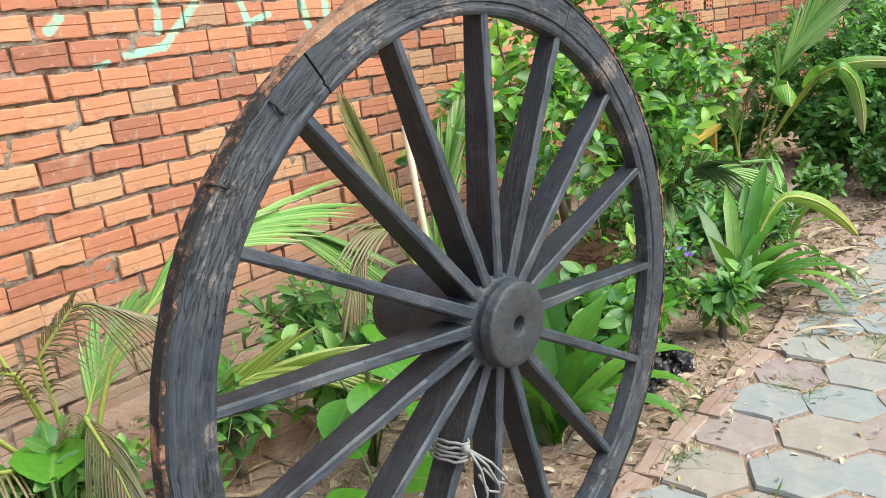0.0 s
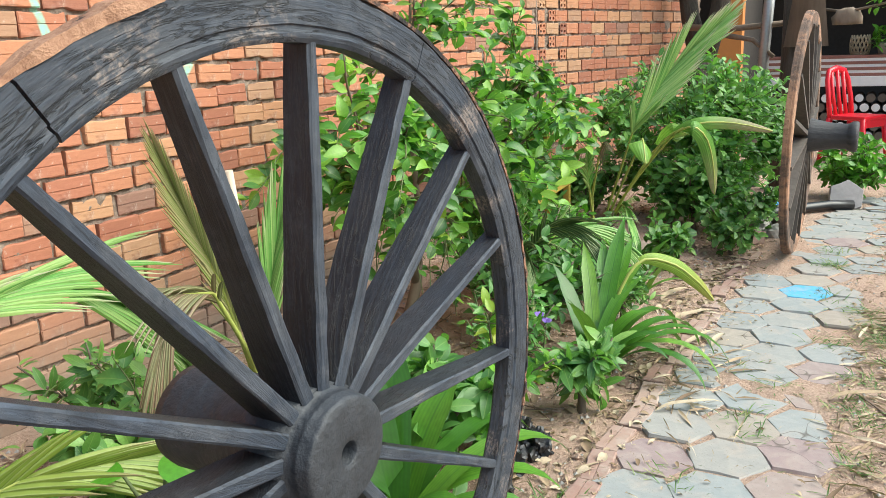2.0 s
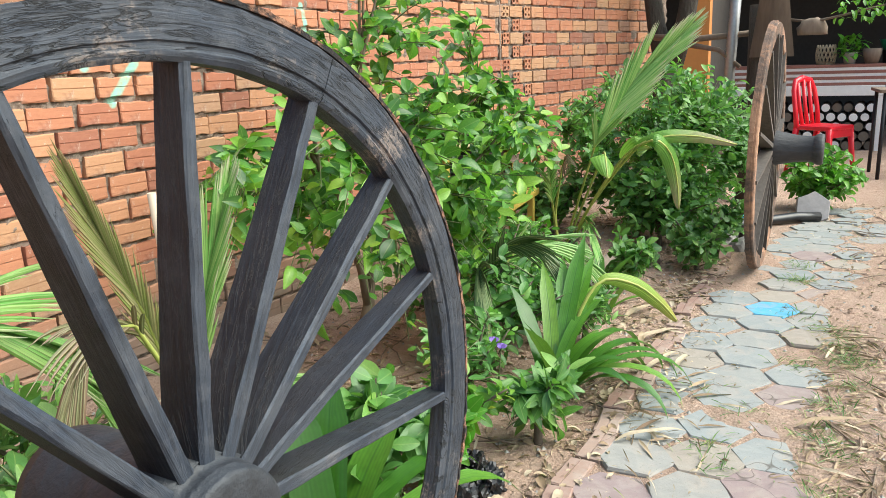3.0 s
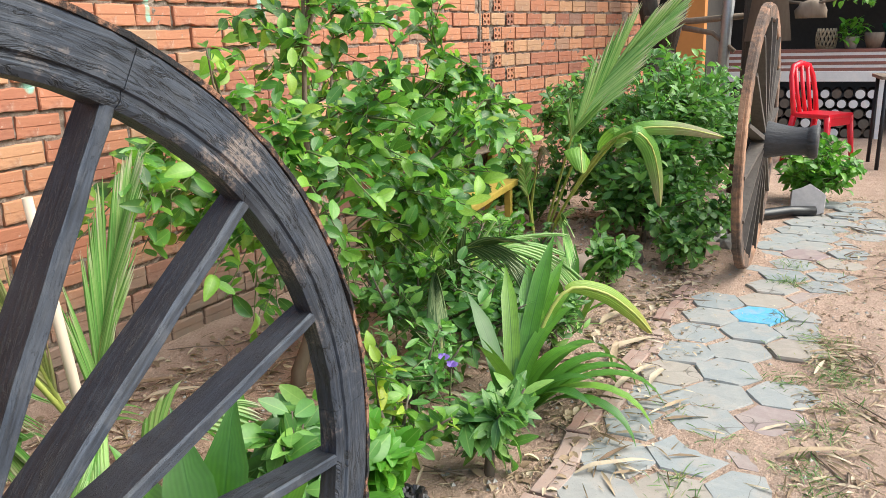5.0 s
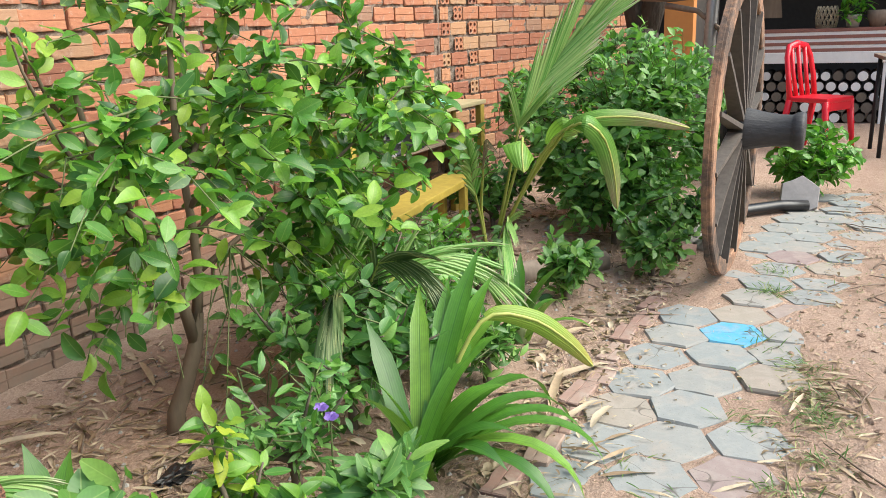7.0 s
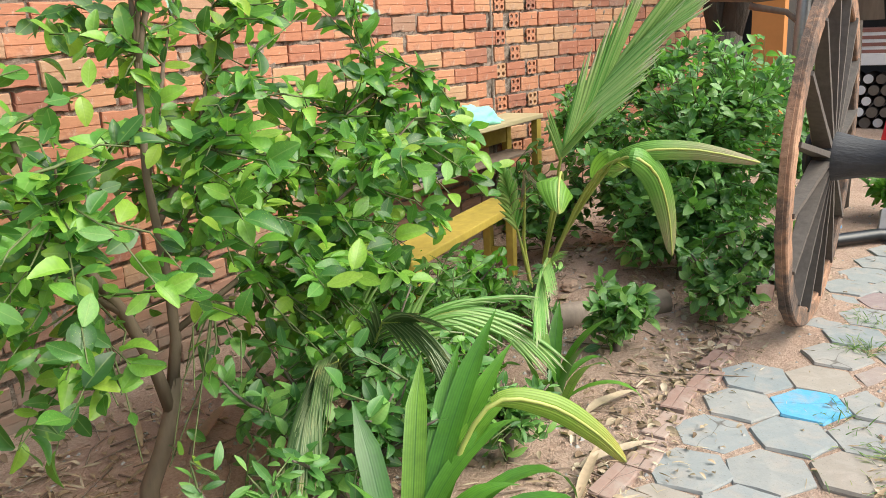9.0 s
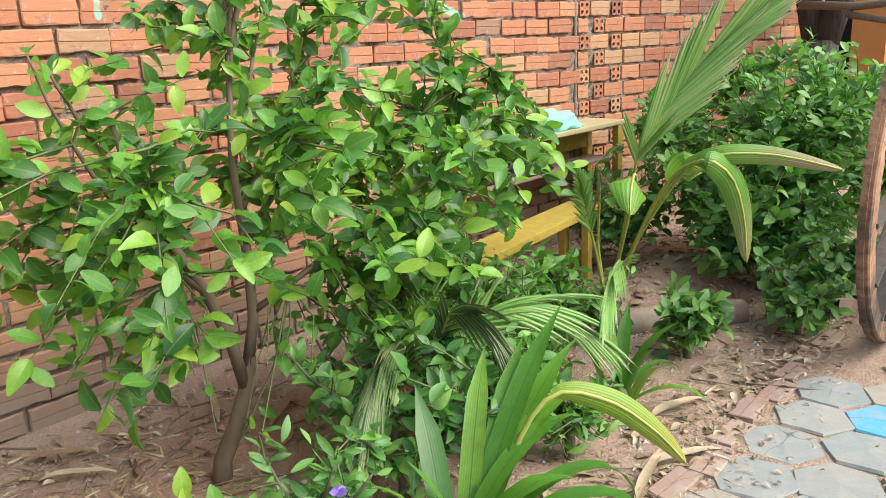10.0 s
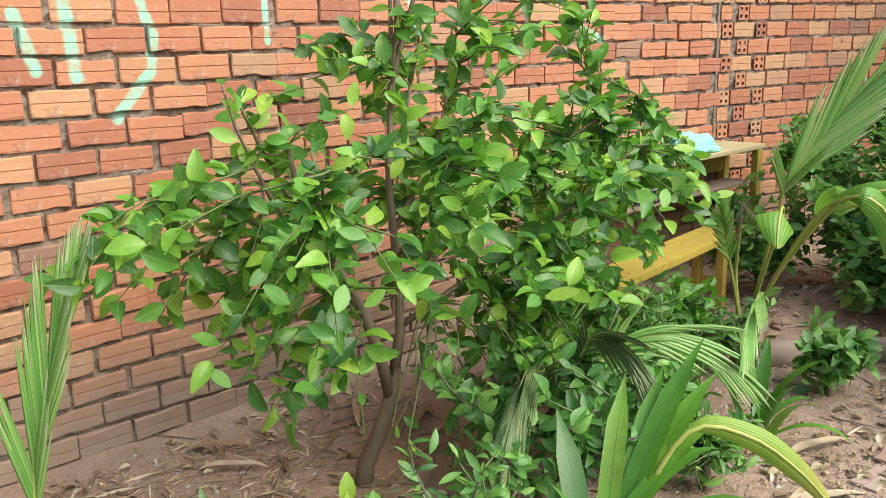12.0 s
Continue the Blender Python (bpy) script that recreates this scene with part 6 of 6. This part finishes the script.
for row in range(5):
    for k in range(14):
        r = 0.062
        y, z = -2.70 + k * 0.126 + (0.063 if row % 2 else 0), 0.055 + row * 0.116
        if y > -0.98:
            continue
        lg = thing("firewood_log", "cut log with a white-painted end stacked under the counter" if rl.random() < 0.55 else "dark cut log stacked under the counter", "log", pose(10.38 + rl.uniform(-0.03, 0.03), y, z, 0, 90, rl.uniform(-2, 2)), "logs stacked under the counter")
        rr_ = r * rl.uniform(0.86, 0.99)
        bm = bmesh.new()
        lathe(bm, [(rr_ * 0.97, 0.0), (rr_, 0.01), (rr_ * 0.98, 0.25), (rr_, 0.42)], Matrix(), 14)
        part("bark", bm, LOG_BARK, lg)
        bm = bmesh.new()
        white = "white" in lg["label"]
        lathe(bm, [(rr_ * (0.86 if white else 0.93), -0.004), (rr_ * 0.9, 0.002)], Matrix(), 14)
        part("cut_end", bm, WHITE_PAINT if white else LOG_END, lg)


def chair():
    """A moulded plastic chair, seat towards -y, its back a tall arch with slats."""
    c = thing("plastic_chair", "bright red moulded plastic chair on bare ground", "chair", pose(8.30, -2.27, 0, 0, 0, -30) @ Matrix.Diagonal((0.9, 0.92, 1.1, 1)))
    bm = bmesh.new()
    box(bm, -0.22, 0.22, -0.24, 0.2, 0.405, 0.445, 0.014)
    part("seat", bm, RED_PLASTIC, c)
    bm = bmesh.new()
    box(bm, -0.21, 0.21, -0.235, -0.21, 0.34, 0.41, 0.008)
    part("apron", bm, RED_PLASTIC, c)
    bm = bmesh.new()
    tube(bm, [(-0.2, 0.18, 0.42), (-0.205, 0.21, 0.6), (-0.19, 0.25, 0.76), (-0.14, 0.27, 0.84), (0, 0.28, 0.865), (0.14, 0.27, 0.84), (0.19, 0.25, 0.76), (0.205, 0.21, 0.6), (0.2, 0.18, 0.42)], [0.03, 0.026, 0.026, 0.03, 0.032, 0.03, 0.026, 0.026, 0.03], 8)
    part("back_frame", bm, RED_PLASTIC, c, "arched back frame")
    for x in (-0.105, 0.0, 0.105):
        bm = bmesh.new()
        tube(bm, [(x * 0.9, 0.18, 0.43), (x, 0.225, 0.62), (x, 0.27, 0.85)], [0.024, 0.02, 0.024], 8)
        part("slat", bm, RED_PLASTIC, c)
    for sx in (-1, 1):
        for sy, out in ((-0.21, -0.05), (0.18, 0.09)):
            bm = bmesh.new()
            tube(bm, [(sx * 0.2, sy, 0.42), (sx * 0.215, sy + out * 0.5, 0.2), (sx * 0.23, sy + out, -0.008)], [0.036, 0.03, 0.022], 8)
            part("leg", bm, RED_PLASTIC, c)


chair()
table = thing("metal_table", "small dark table on thin metal legs", "table", pose(8.25, -3.02, 0, 0, 0, 8))
bm = bmesh.new()
box(bm, -0.3, 0.3, -0.35, 0.3, 0.82, 0.85, 0.004)
part("tabletop", bm, OLD_WOOD, table)
for sx in (-0.26, 0.26):
    for sy in (-0.3, 0.25):
        bm = bmesh.new()
        tube(bm, [(sx, sy, 0.82), (sx * 1.05, sy * 1.05, -0.01)], 0.018, 8)
        part("leg", bm, DARK_IRON, table)

# on the counter
bk = thing("basket", "small woven basket standing on the counter", "basket", pose(10.55, -2.15, 1.04))
for k in range(16):
    a = 2 * math.pi * k / 16
    for s in (1, -1):
        bm = bmesh.new()
        tube(bm, [((0.10 + 0.02 * math.sin(3.14 * f)) * math.cos(a + s * f * 0.8), (0.10 + 0.02 * math.sin(3.14 * f)) * math.sin(a + s * f * 0.8), 0.24 * f) for f in (0, 0.25, 0.5, 0.75, 1)], 0.006, 4)
        part("cane", bm, BASKET, bk)
bm = bmesh.new()
lathe(bm, [(0.09, 0), (0.105, 0.0), (0.105, 0.02), (0.09, 0.02)], Matrix(), 20)
part("base", bm, BASKET, bk)
pot = thing("potted_plant", "trailing green plant in a pale pot on the counter", "potted plant", pose(10.5, -2.42, 1.04))
bm = bmesh.new()
lathe(bm, [(0.06, 0), (0.085, 0.12), (0.092, 0.14), (0.08, 0.14), (0.07, 0.11)], Matrix(), 20)
part("pot", bm, CONCRETE, pot)
rr = random.Random(9)
joined_leaves("foliage", NARROW, [(aim((rr.uniform(-0.1, 0.1), rr.uniform(-0.12, 0.12), rr.uniform(0.1, 0.3)), (rr.uniform(-1, 1), rr.uniform(-1, 1), rr.uniform(-0.3, 1)), (0, 0, 1), rr.uniform(0.08, 0.16)), rr.randrange(2)) for _ in range(70)], BRIGHT_LEAF, pot, stuff=True)
bm = bmesh.new()
lathe(bm, [(0.07, 0), (0.10, 0.10), (0.11, 0.18), (0.10, 0.18), (0.08, 0.10)], Matrix(), 20)
o = part("pot", bm, OLD_WOOD)
o.matrix_basis = pose(10.5, -2.66, 1.04)
tagged(o, "brown clay pot standing on the counter", "pot")
bm = bmesh.new()
lathe(bm, [(0.12, 0), (0.13, 0.14), (0.135, 0.15), (0.12, 0.15), (0.10, 0.12)], Matrix(), 20)
o = part("pot", bm, DARK_IRON)
o.matrix_basis = pose(10.6, -2.90, 1.04)
tagged(o, "dark metal pot standing on the counter", "pot")
bm = bmesh.new()
lathe(bm, [(0.13, 0), (0.17, 0.12), (0.18, 0.13), (0.16, 0.13), (0.12, 0.02)], Matrix(), 24)
o = part("basin", bm, GREEN_PLASTIC)
o.matrix_basis = pose(10.6, -2.90, 1.19)
tagged(o, "dark green plastic basin resting on a pot", "basin")
lump("hanging_basket", "pale woven shade hung beside the carved board", "basket", (6.42, -2.24, 1.36), (0.05, 0.11, 0.11), 31.0, OLD_WOOD, 0.2, True, 3)

# a twig rail that carries the shade and a creeper beside the board
cr = thing("creeper", "thin hanging creeper with small green leaves on a branch", "creeper", pose(6.3, -2.3, 0.0))
bm = bmesh.new()
tube(bm, [(0.2, 0.32, 1.50), (0.12, 0.06, 1.46), (0.06, -0.16, 1.50), (0.0, -0.45, 1.56), (-0.05, -0.8, 1.60)], [0.014, 0.012, 0.01, 0.008, 0.006], 6)
part("branch", bm, OLD_WOOD, cr)
rr = random.Random(61)
joined_leaves("foliage", OVAL, [(aim((rr.uniform(-0.08, 0.12), rr.uniform(-0.85, -0.10), 1.52 + rr.uniform(-0.06, 0.10)), (rr.uniform(-1, 1), rr.uniform(-1, 1), rr.uniform(-1, 0.3)), (0, 0, 1), rr.uniform(0.04, 0.07)), rr.randrange(3)) for _ in range(160)], BRIGHT_LEAF, cr, stuff=True)

# ---- litter, grass and small stones ----
rl = random.Random(77)


def in_bed(r):
    x = r.uniform(-1.6, 5.6)
    return x, r.uniform(-1.95, -0.12)


dry = []
BARE = (0.5, 1.9, -1.25, -0.3)
STRIP = [leaf_shape(0.045, 0.4, 0.10), leaf_shape(0.022, 0.3, 0.25), leaf_shape(0.26, 0.6, 0.4)]
for i in range(6400):
    if i < 3600:
        x, y = in_bed(rl)
    elif i < 5200:
        x, y = rl.uniform(0.3, 5.6), -1.95 + rl.gauss(0.02, 0.11)
    else:
        x, y = rl.uniform(0.3, 6.5), rl.choice((rl.uniform(-3.0, -2.56), rl.uniform(-3.0, -2.56), rl.uniform(-3.0, -2.56), rl.uniform(-3.0, -2.56), rl.uniform(-2.6, -2.0)))
    a = rl.uniform(0, 6.283)
    s = rl.choice((0, 1, 1, 2, 2, 2))
    z = max(ground_z(x, y), 0.0 if y < -1.96 else -1) + rl.uniform(0.003, 0.014)
    dry.append((aim((x, y, z), (math.cos(a), math.sin(a), rl.uniform(-0.08, 0.16)), (rl.uniform(-0.4, 0.4), rl.uniform(-0.4, 0.4), 1), (rl.uniform(0.03, 0.11) if s < 2 else rl.uniform(0.015, 0.06)) * (0.5 if y < -1.98 else 1)), s))
for _ in range(900):
    x, y, a = rl.uniform(BARE[0], BARE[1]), rl.uniform(BARE[2], BARE[3]), rl.uniform(0, 6.283)
    dry.append((aim((x, y, ground_z(x, y) + rl.uniform(0.003, 0.012)), (math.cos(a), math.sin(a), rl.uniform(-0.05, 0.15)), (rl.uniform(-0.4, 0.4), rl.uniform(-0.4, 0.4), 1), rl.uniform(0.03, 0.15)), rl.choice((0, 1, 1, 1))))
for _ in range(700):
    x, y, a = rl.uniform(-1.3, 1.3), rl.uniform(-1.5, -0.2), rl.uniform(0, 6.283)
    dry.append((aim((x, y, ground_z(x, y) + rl.uniform(0.003, 0.025)), (math.cos(a), math.sin(a), rl.uniform(-0.05, 0.2)), (rl.uniform(-0.4, 0.4), rl.uniform(-0.4, 0.4), 1), rl.uniform(0.04, 0.2)), rl.choice((0, 1, 1, 1))))
for i in range(330):
    x, y, a = (rl.uniform(1.1, 3.2), rl.uniform(-2.85, -2.58), rl.uniform(0, 6.283)) if i < 260 else (rl.gauss(1.95, 0.3), rl.gauss(-2.10, 0.10), rl.uniform(0, 6.283))
    dry.append((aim((x, y, max(ground_z(x, y), 0.002) + rl.uniform(0.004, 0.015)), (math.cos(a), math.sin(a), rl.uniform(-0.02, 0.12)), (rl.uniform(-0.4, 0.4), rl.uniform(-0.4, 0.4), 1), rl.uniform(0.05, 0.17)), rl.choice((0, 1, 1, 1))))
tagged(joined_leaves("dry_litter", STRIP, dry, DRY_LEAF), "dry fallen leaves and straw scattered over the soil", "litter", kind="stuff")

blades = []
BLADE = [leaf_shape(0.035, 0.3, 0.3), leaf_shape(0.03, 0.2, 0.7)]
TUFTS = ((2.62, -2.50, 60), (2.72, -2.70, 130), (2.05, -2.40, 40), (1.98, -2.62, 80), (1.22, -2.17, 40), (3.95, -2.42, 110), (1.55, -2.66, 90), (1.2, -2.62, 70), (2.45, -2.72, 60), (3.3, -2.45, 30), (0.62, -2.0, 60), (0.5, -2.3, 40), (1.75, -2.30, 30), (4.3, -2.4, 60), (2.2, -2.22, 25), (0.95, -1.93, 30), (2.2, -2.66, 120), (1.85, -2.68, 110), (2.9, -2.66, 90), (1.62, -2.36, 30), (3.1, -2.62, 70))
for x, y, n in TUFTS:
    for _ in range(n):
        px, py = x + rl.gauss(0, 0.045), y + rl.gauss(0, 0.045)
        a = rl.uniform(0, 6.283)
        blades.append((aim((px, py, -0.008), (math.cos(a) * 0.8, math.sin(a) * 0.8, rl.uniform(0.4, 1.2)), (0, 0, 1), rl.uniform(0.025, 0.07)), rl.randrange(2)))
for _ in range(500):
    px, py = rl.uniform(0.3, 6), -2.66 + rl.gauss(0, 0.12)
    a = rl.uniform(0, 6.283)
    blades.append((aim((px, py, -0.008), (math.cos(a), math.sin(a), rl.uniform(0.3, 1.0)), (0, 0, 1), rl.uniform(0.02, 0.06)), rl.randrange(2)))
tagged(joined_leaves("grass", BLADE, blades, GRASS), "thin tufts of grass growing between the slabs", "grass", kind="stuff")

bm = bmesh.new()
for _ in range(380):
    x, y = in_bed(rl) if rl.random() < 0.8 else (rl.uniform(0.5, 6), rl.uniform(-3.3, -2.62))
    a, ln = rl.uniform(0, 6.283), rl.uniform(0.06, 0.28)
    p = Vector((x, y, max(ground_z(x, y), 0.0 if y < -1.96 else -1) + 0.006))
    d = Vector((math.cos(a), math.sin(a), 0)) * ln
    tube(bm, [p, p + d * 0.5 + Vector((rl.uniform(-0.02, 0.02), rl.uniform(-0.02, 0.02), rl.uniform(0, 0.012))), p + d], [0.0035, 0.003, 0.0018], 5)
tagged(part("twigs", bm, OLD_WOOD), "dry twigs scattered over the soil", "litter", kind="stuff")

vs, fs = [], []
for _ in range(2400):
    x, y = in_bed(rl) if rl.random() < 0.7 else (rl.uniform(0.5, 6.5), rl.uniform(-3.4, -1.9))
    s, z, n = rl.uniform(0.003, 0.012), ground_z(x, y), len(vs)
    vs += [(x + s, y, z), (x, y + s * 0.9, z), (x - s, y, z), (x, y - s, z), (x + s * 0.1, y, z + s * 0.8), (x, y, z - s)]
    fs += [(n, n + 1, n + 4), (n + 1, n + 2, n + 4), (n + 2, n + 3, n + 4), (n + 3, n, n + 4), (n + 1, n, n + 5), (n + 2, n + 1, n + 5), (n + 3, n + 2, n + 5), (n, n + 3, n + 5)]
tagged(new("pebbles", mesh_of("pebbles", vs, fs, CONCRETE)), "small stones and crumbs of soil", "pebbles", kind="stuff")

vs, fs = [], []
OCTA = ((0, 1, 4), (1, 2, 4), (2, 3, 4), (3, 0, 4), (1, 0, 5), (2, 1, 5), (3, 2, 5), (0, 3, 5))
for _ in range(4200):
    x, y = in_bed(rl) if rl.random() < 0.8 else (rl.uniform(0.5, 6.5), rl.uniform(-3.4, -2.55))
    r, z, n, a = 0.004 + 0.022 * rl.random() ** 4, ground_z(x, y), len(vs), rl.uniform(0, 6.283)
    for k in range(4):
        q = r * rl.uniform(0.6, 1.2)
        vs.append((x + q * math.cos(a + k * 1.571), y + q * math.sin(a + k * 1.571), z + r * rl.uniform(0.0, 0.4)))
    vs += [(x + r * rl.uniform(-0.3, 0.3), y, z + r * rl.uniform(0.5, 0.9)), (x, y, z - r)]
    fs += [tuple(n + i for i in f) for f in OCTA]
tagged(new("soil_clods", mesh_of("soil_clods", vs, fs, SOIL)), "crumbly clods of dry reddish soil", "soil", kind="stuff")

# long dried palm strips that lie by themselves
for x, y, a, ln, w in ((2.62, -1.86, 12, 0.34, 0.016), (2.40, -2.0, -14, 0.32, 0.014), (1.72, -2.12, -50, 0.26, 0.012), (2.25, -0.62, 30, 0.30, 0.02), (1.55, -0.48, -40, 0.24, 0.016), (3.05, -1.75, -20, 0.26, 0.02), (2.05, -2.66, -60, 0.25, 0.014), (2.1, -0.4, 60, 0.26, 0.012), (1.3, -0.7, 10, 0.22, 0.018), (1.584, -0.30, -35, 0.24, 0.018), (2.44, -2.08, -8, 0.16, 0.014), (2.75, -1.90, -30, 0.30, 0.02), (1.15, -0.85, 60, 0.2, 0.014)):
    z = max(ground_z(x, y), 0.002 if y < -1.96 else -1) + 0.008
    d = Vector((math.cos(radians(a)), math.sin(radians(a)), 0))
    pts = [Vector((x, y, z)) + d * ln * (f - 0.5) + Vector((0, 0, 0.02 * math.sin(math.pi * f) + 0.004 * math.sin(9 * f))) for f in (0, 0.12, 0.25, 0.4, 0.55, 0.7, 0.85, 1)]
    tagged(part("dry_palm_leaf", ribbon(pts, [w * k for k in (0.3, 0.8, 1, 1, 0.9, 0.8, 0.5, 0.1)], 0.5), DRY_STRIP), "dried pale palm leaf lying on the ground", "dry leaf", "fallen palm leaves")

# ---- the bricks of the walls ----
NEAR_X0, NEAR_X1, NEAR_K0, NEAR_K1 = 0.2, 3.4, -2, 15
for m, s in brick_spots(NEAR_X0, NEAR_X1, NEAR_K0, NEAR_K1):
    placed("brick", BRICKS[s], None, wall).matrix_basis = m
joined_bricks("bricks", list(brick_spots(-4.0, NEAR_X0, -9, 15)) + list(brick_spots(NEAR_X0, NEAR_X1, -9, NEAR_K0)), wall)
for m, s in brick_spots(0.0, LEN_B + 0.08, -4, 8):
    placed("brick", BRICKS[s], None, wall_b).matrix_basis = m
joined_bricks("bricks", list(brick_spots(0.0, LEN_B + 0.08, -9, -4)) + list(brick_spots(0.0, LEN_B + 0.08, 8, 15)), wall_b)
HEADER = header_mesh()
for k in range(-6, 15):
    x = 0.02 + (0.13 if k % 2 else 0.0)
    z = Z_TOP - k * COURSE
    if k % 2:
        o = placed("brick", BRICKS[k % 6], None, wall_c)
        o.matrix_basis = pose(x - 0.085, -0.004, z) @ Matrix.Diagonal((0.45, 1, 1, 1))
    while x < LEN_C - 0.3:
        if x > 0.33:
            o = placed("brick", BRICKS[rb.randrange(12)], None, wall_c)
            o.matrix_basis = pose(x + 0.094, -0.004 + rb.uniform(-0.005, 0.004), z, rb.uniform(-1, 1), rb.uniform(-1, 1), 0)
            x += 0.2
            continue
        o = placed("header_brick", HEADER, None, wall_c)
        o.matrix_basis = pose(x + 0.05, -0.008 + rb.uniform(-0.003, 0.003), z, 0, rb.uniform(-1, 1), 0)
        o = placed("brick", BRICKS[rb.randrange(12)], None, wall_c)
        o.matrix_basis = pose(x + 0.19, -0.004 + rb.uniform(-0.005, 0.004), z, rb.uniform(-1, 1), rb.uniform(-1, 1), 0) @ Matrix.Diagonal((0.86, 1, 1, 1))
        x += 0.285
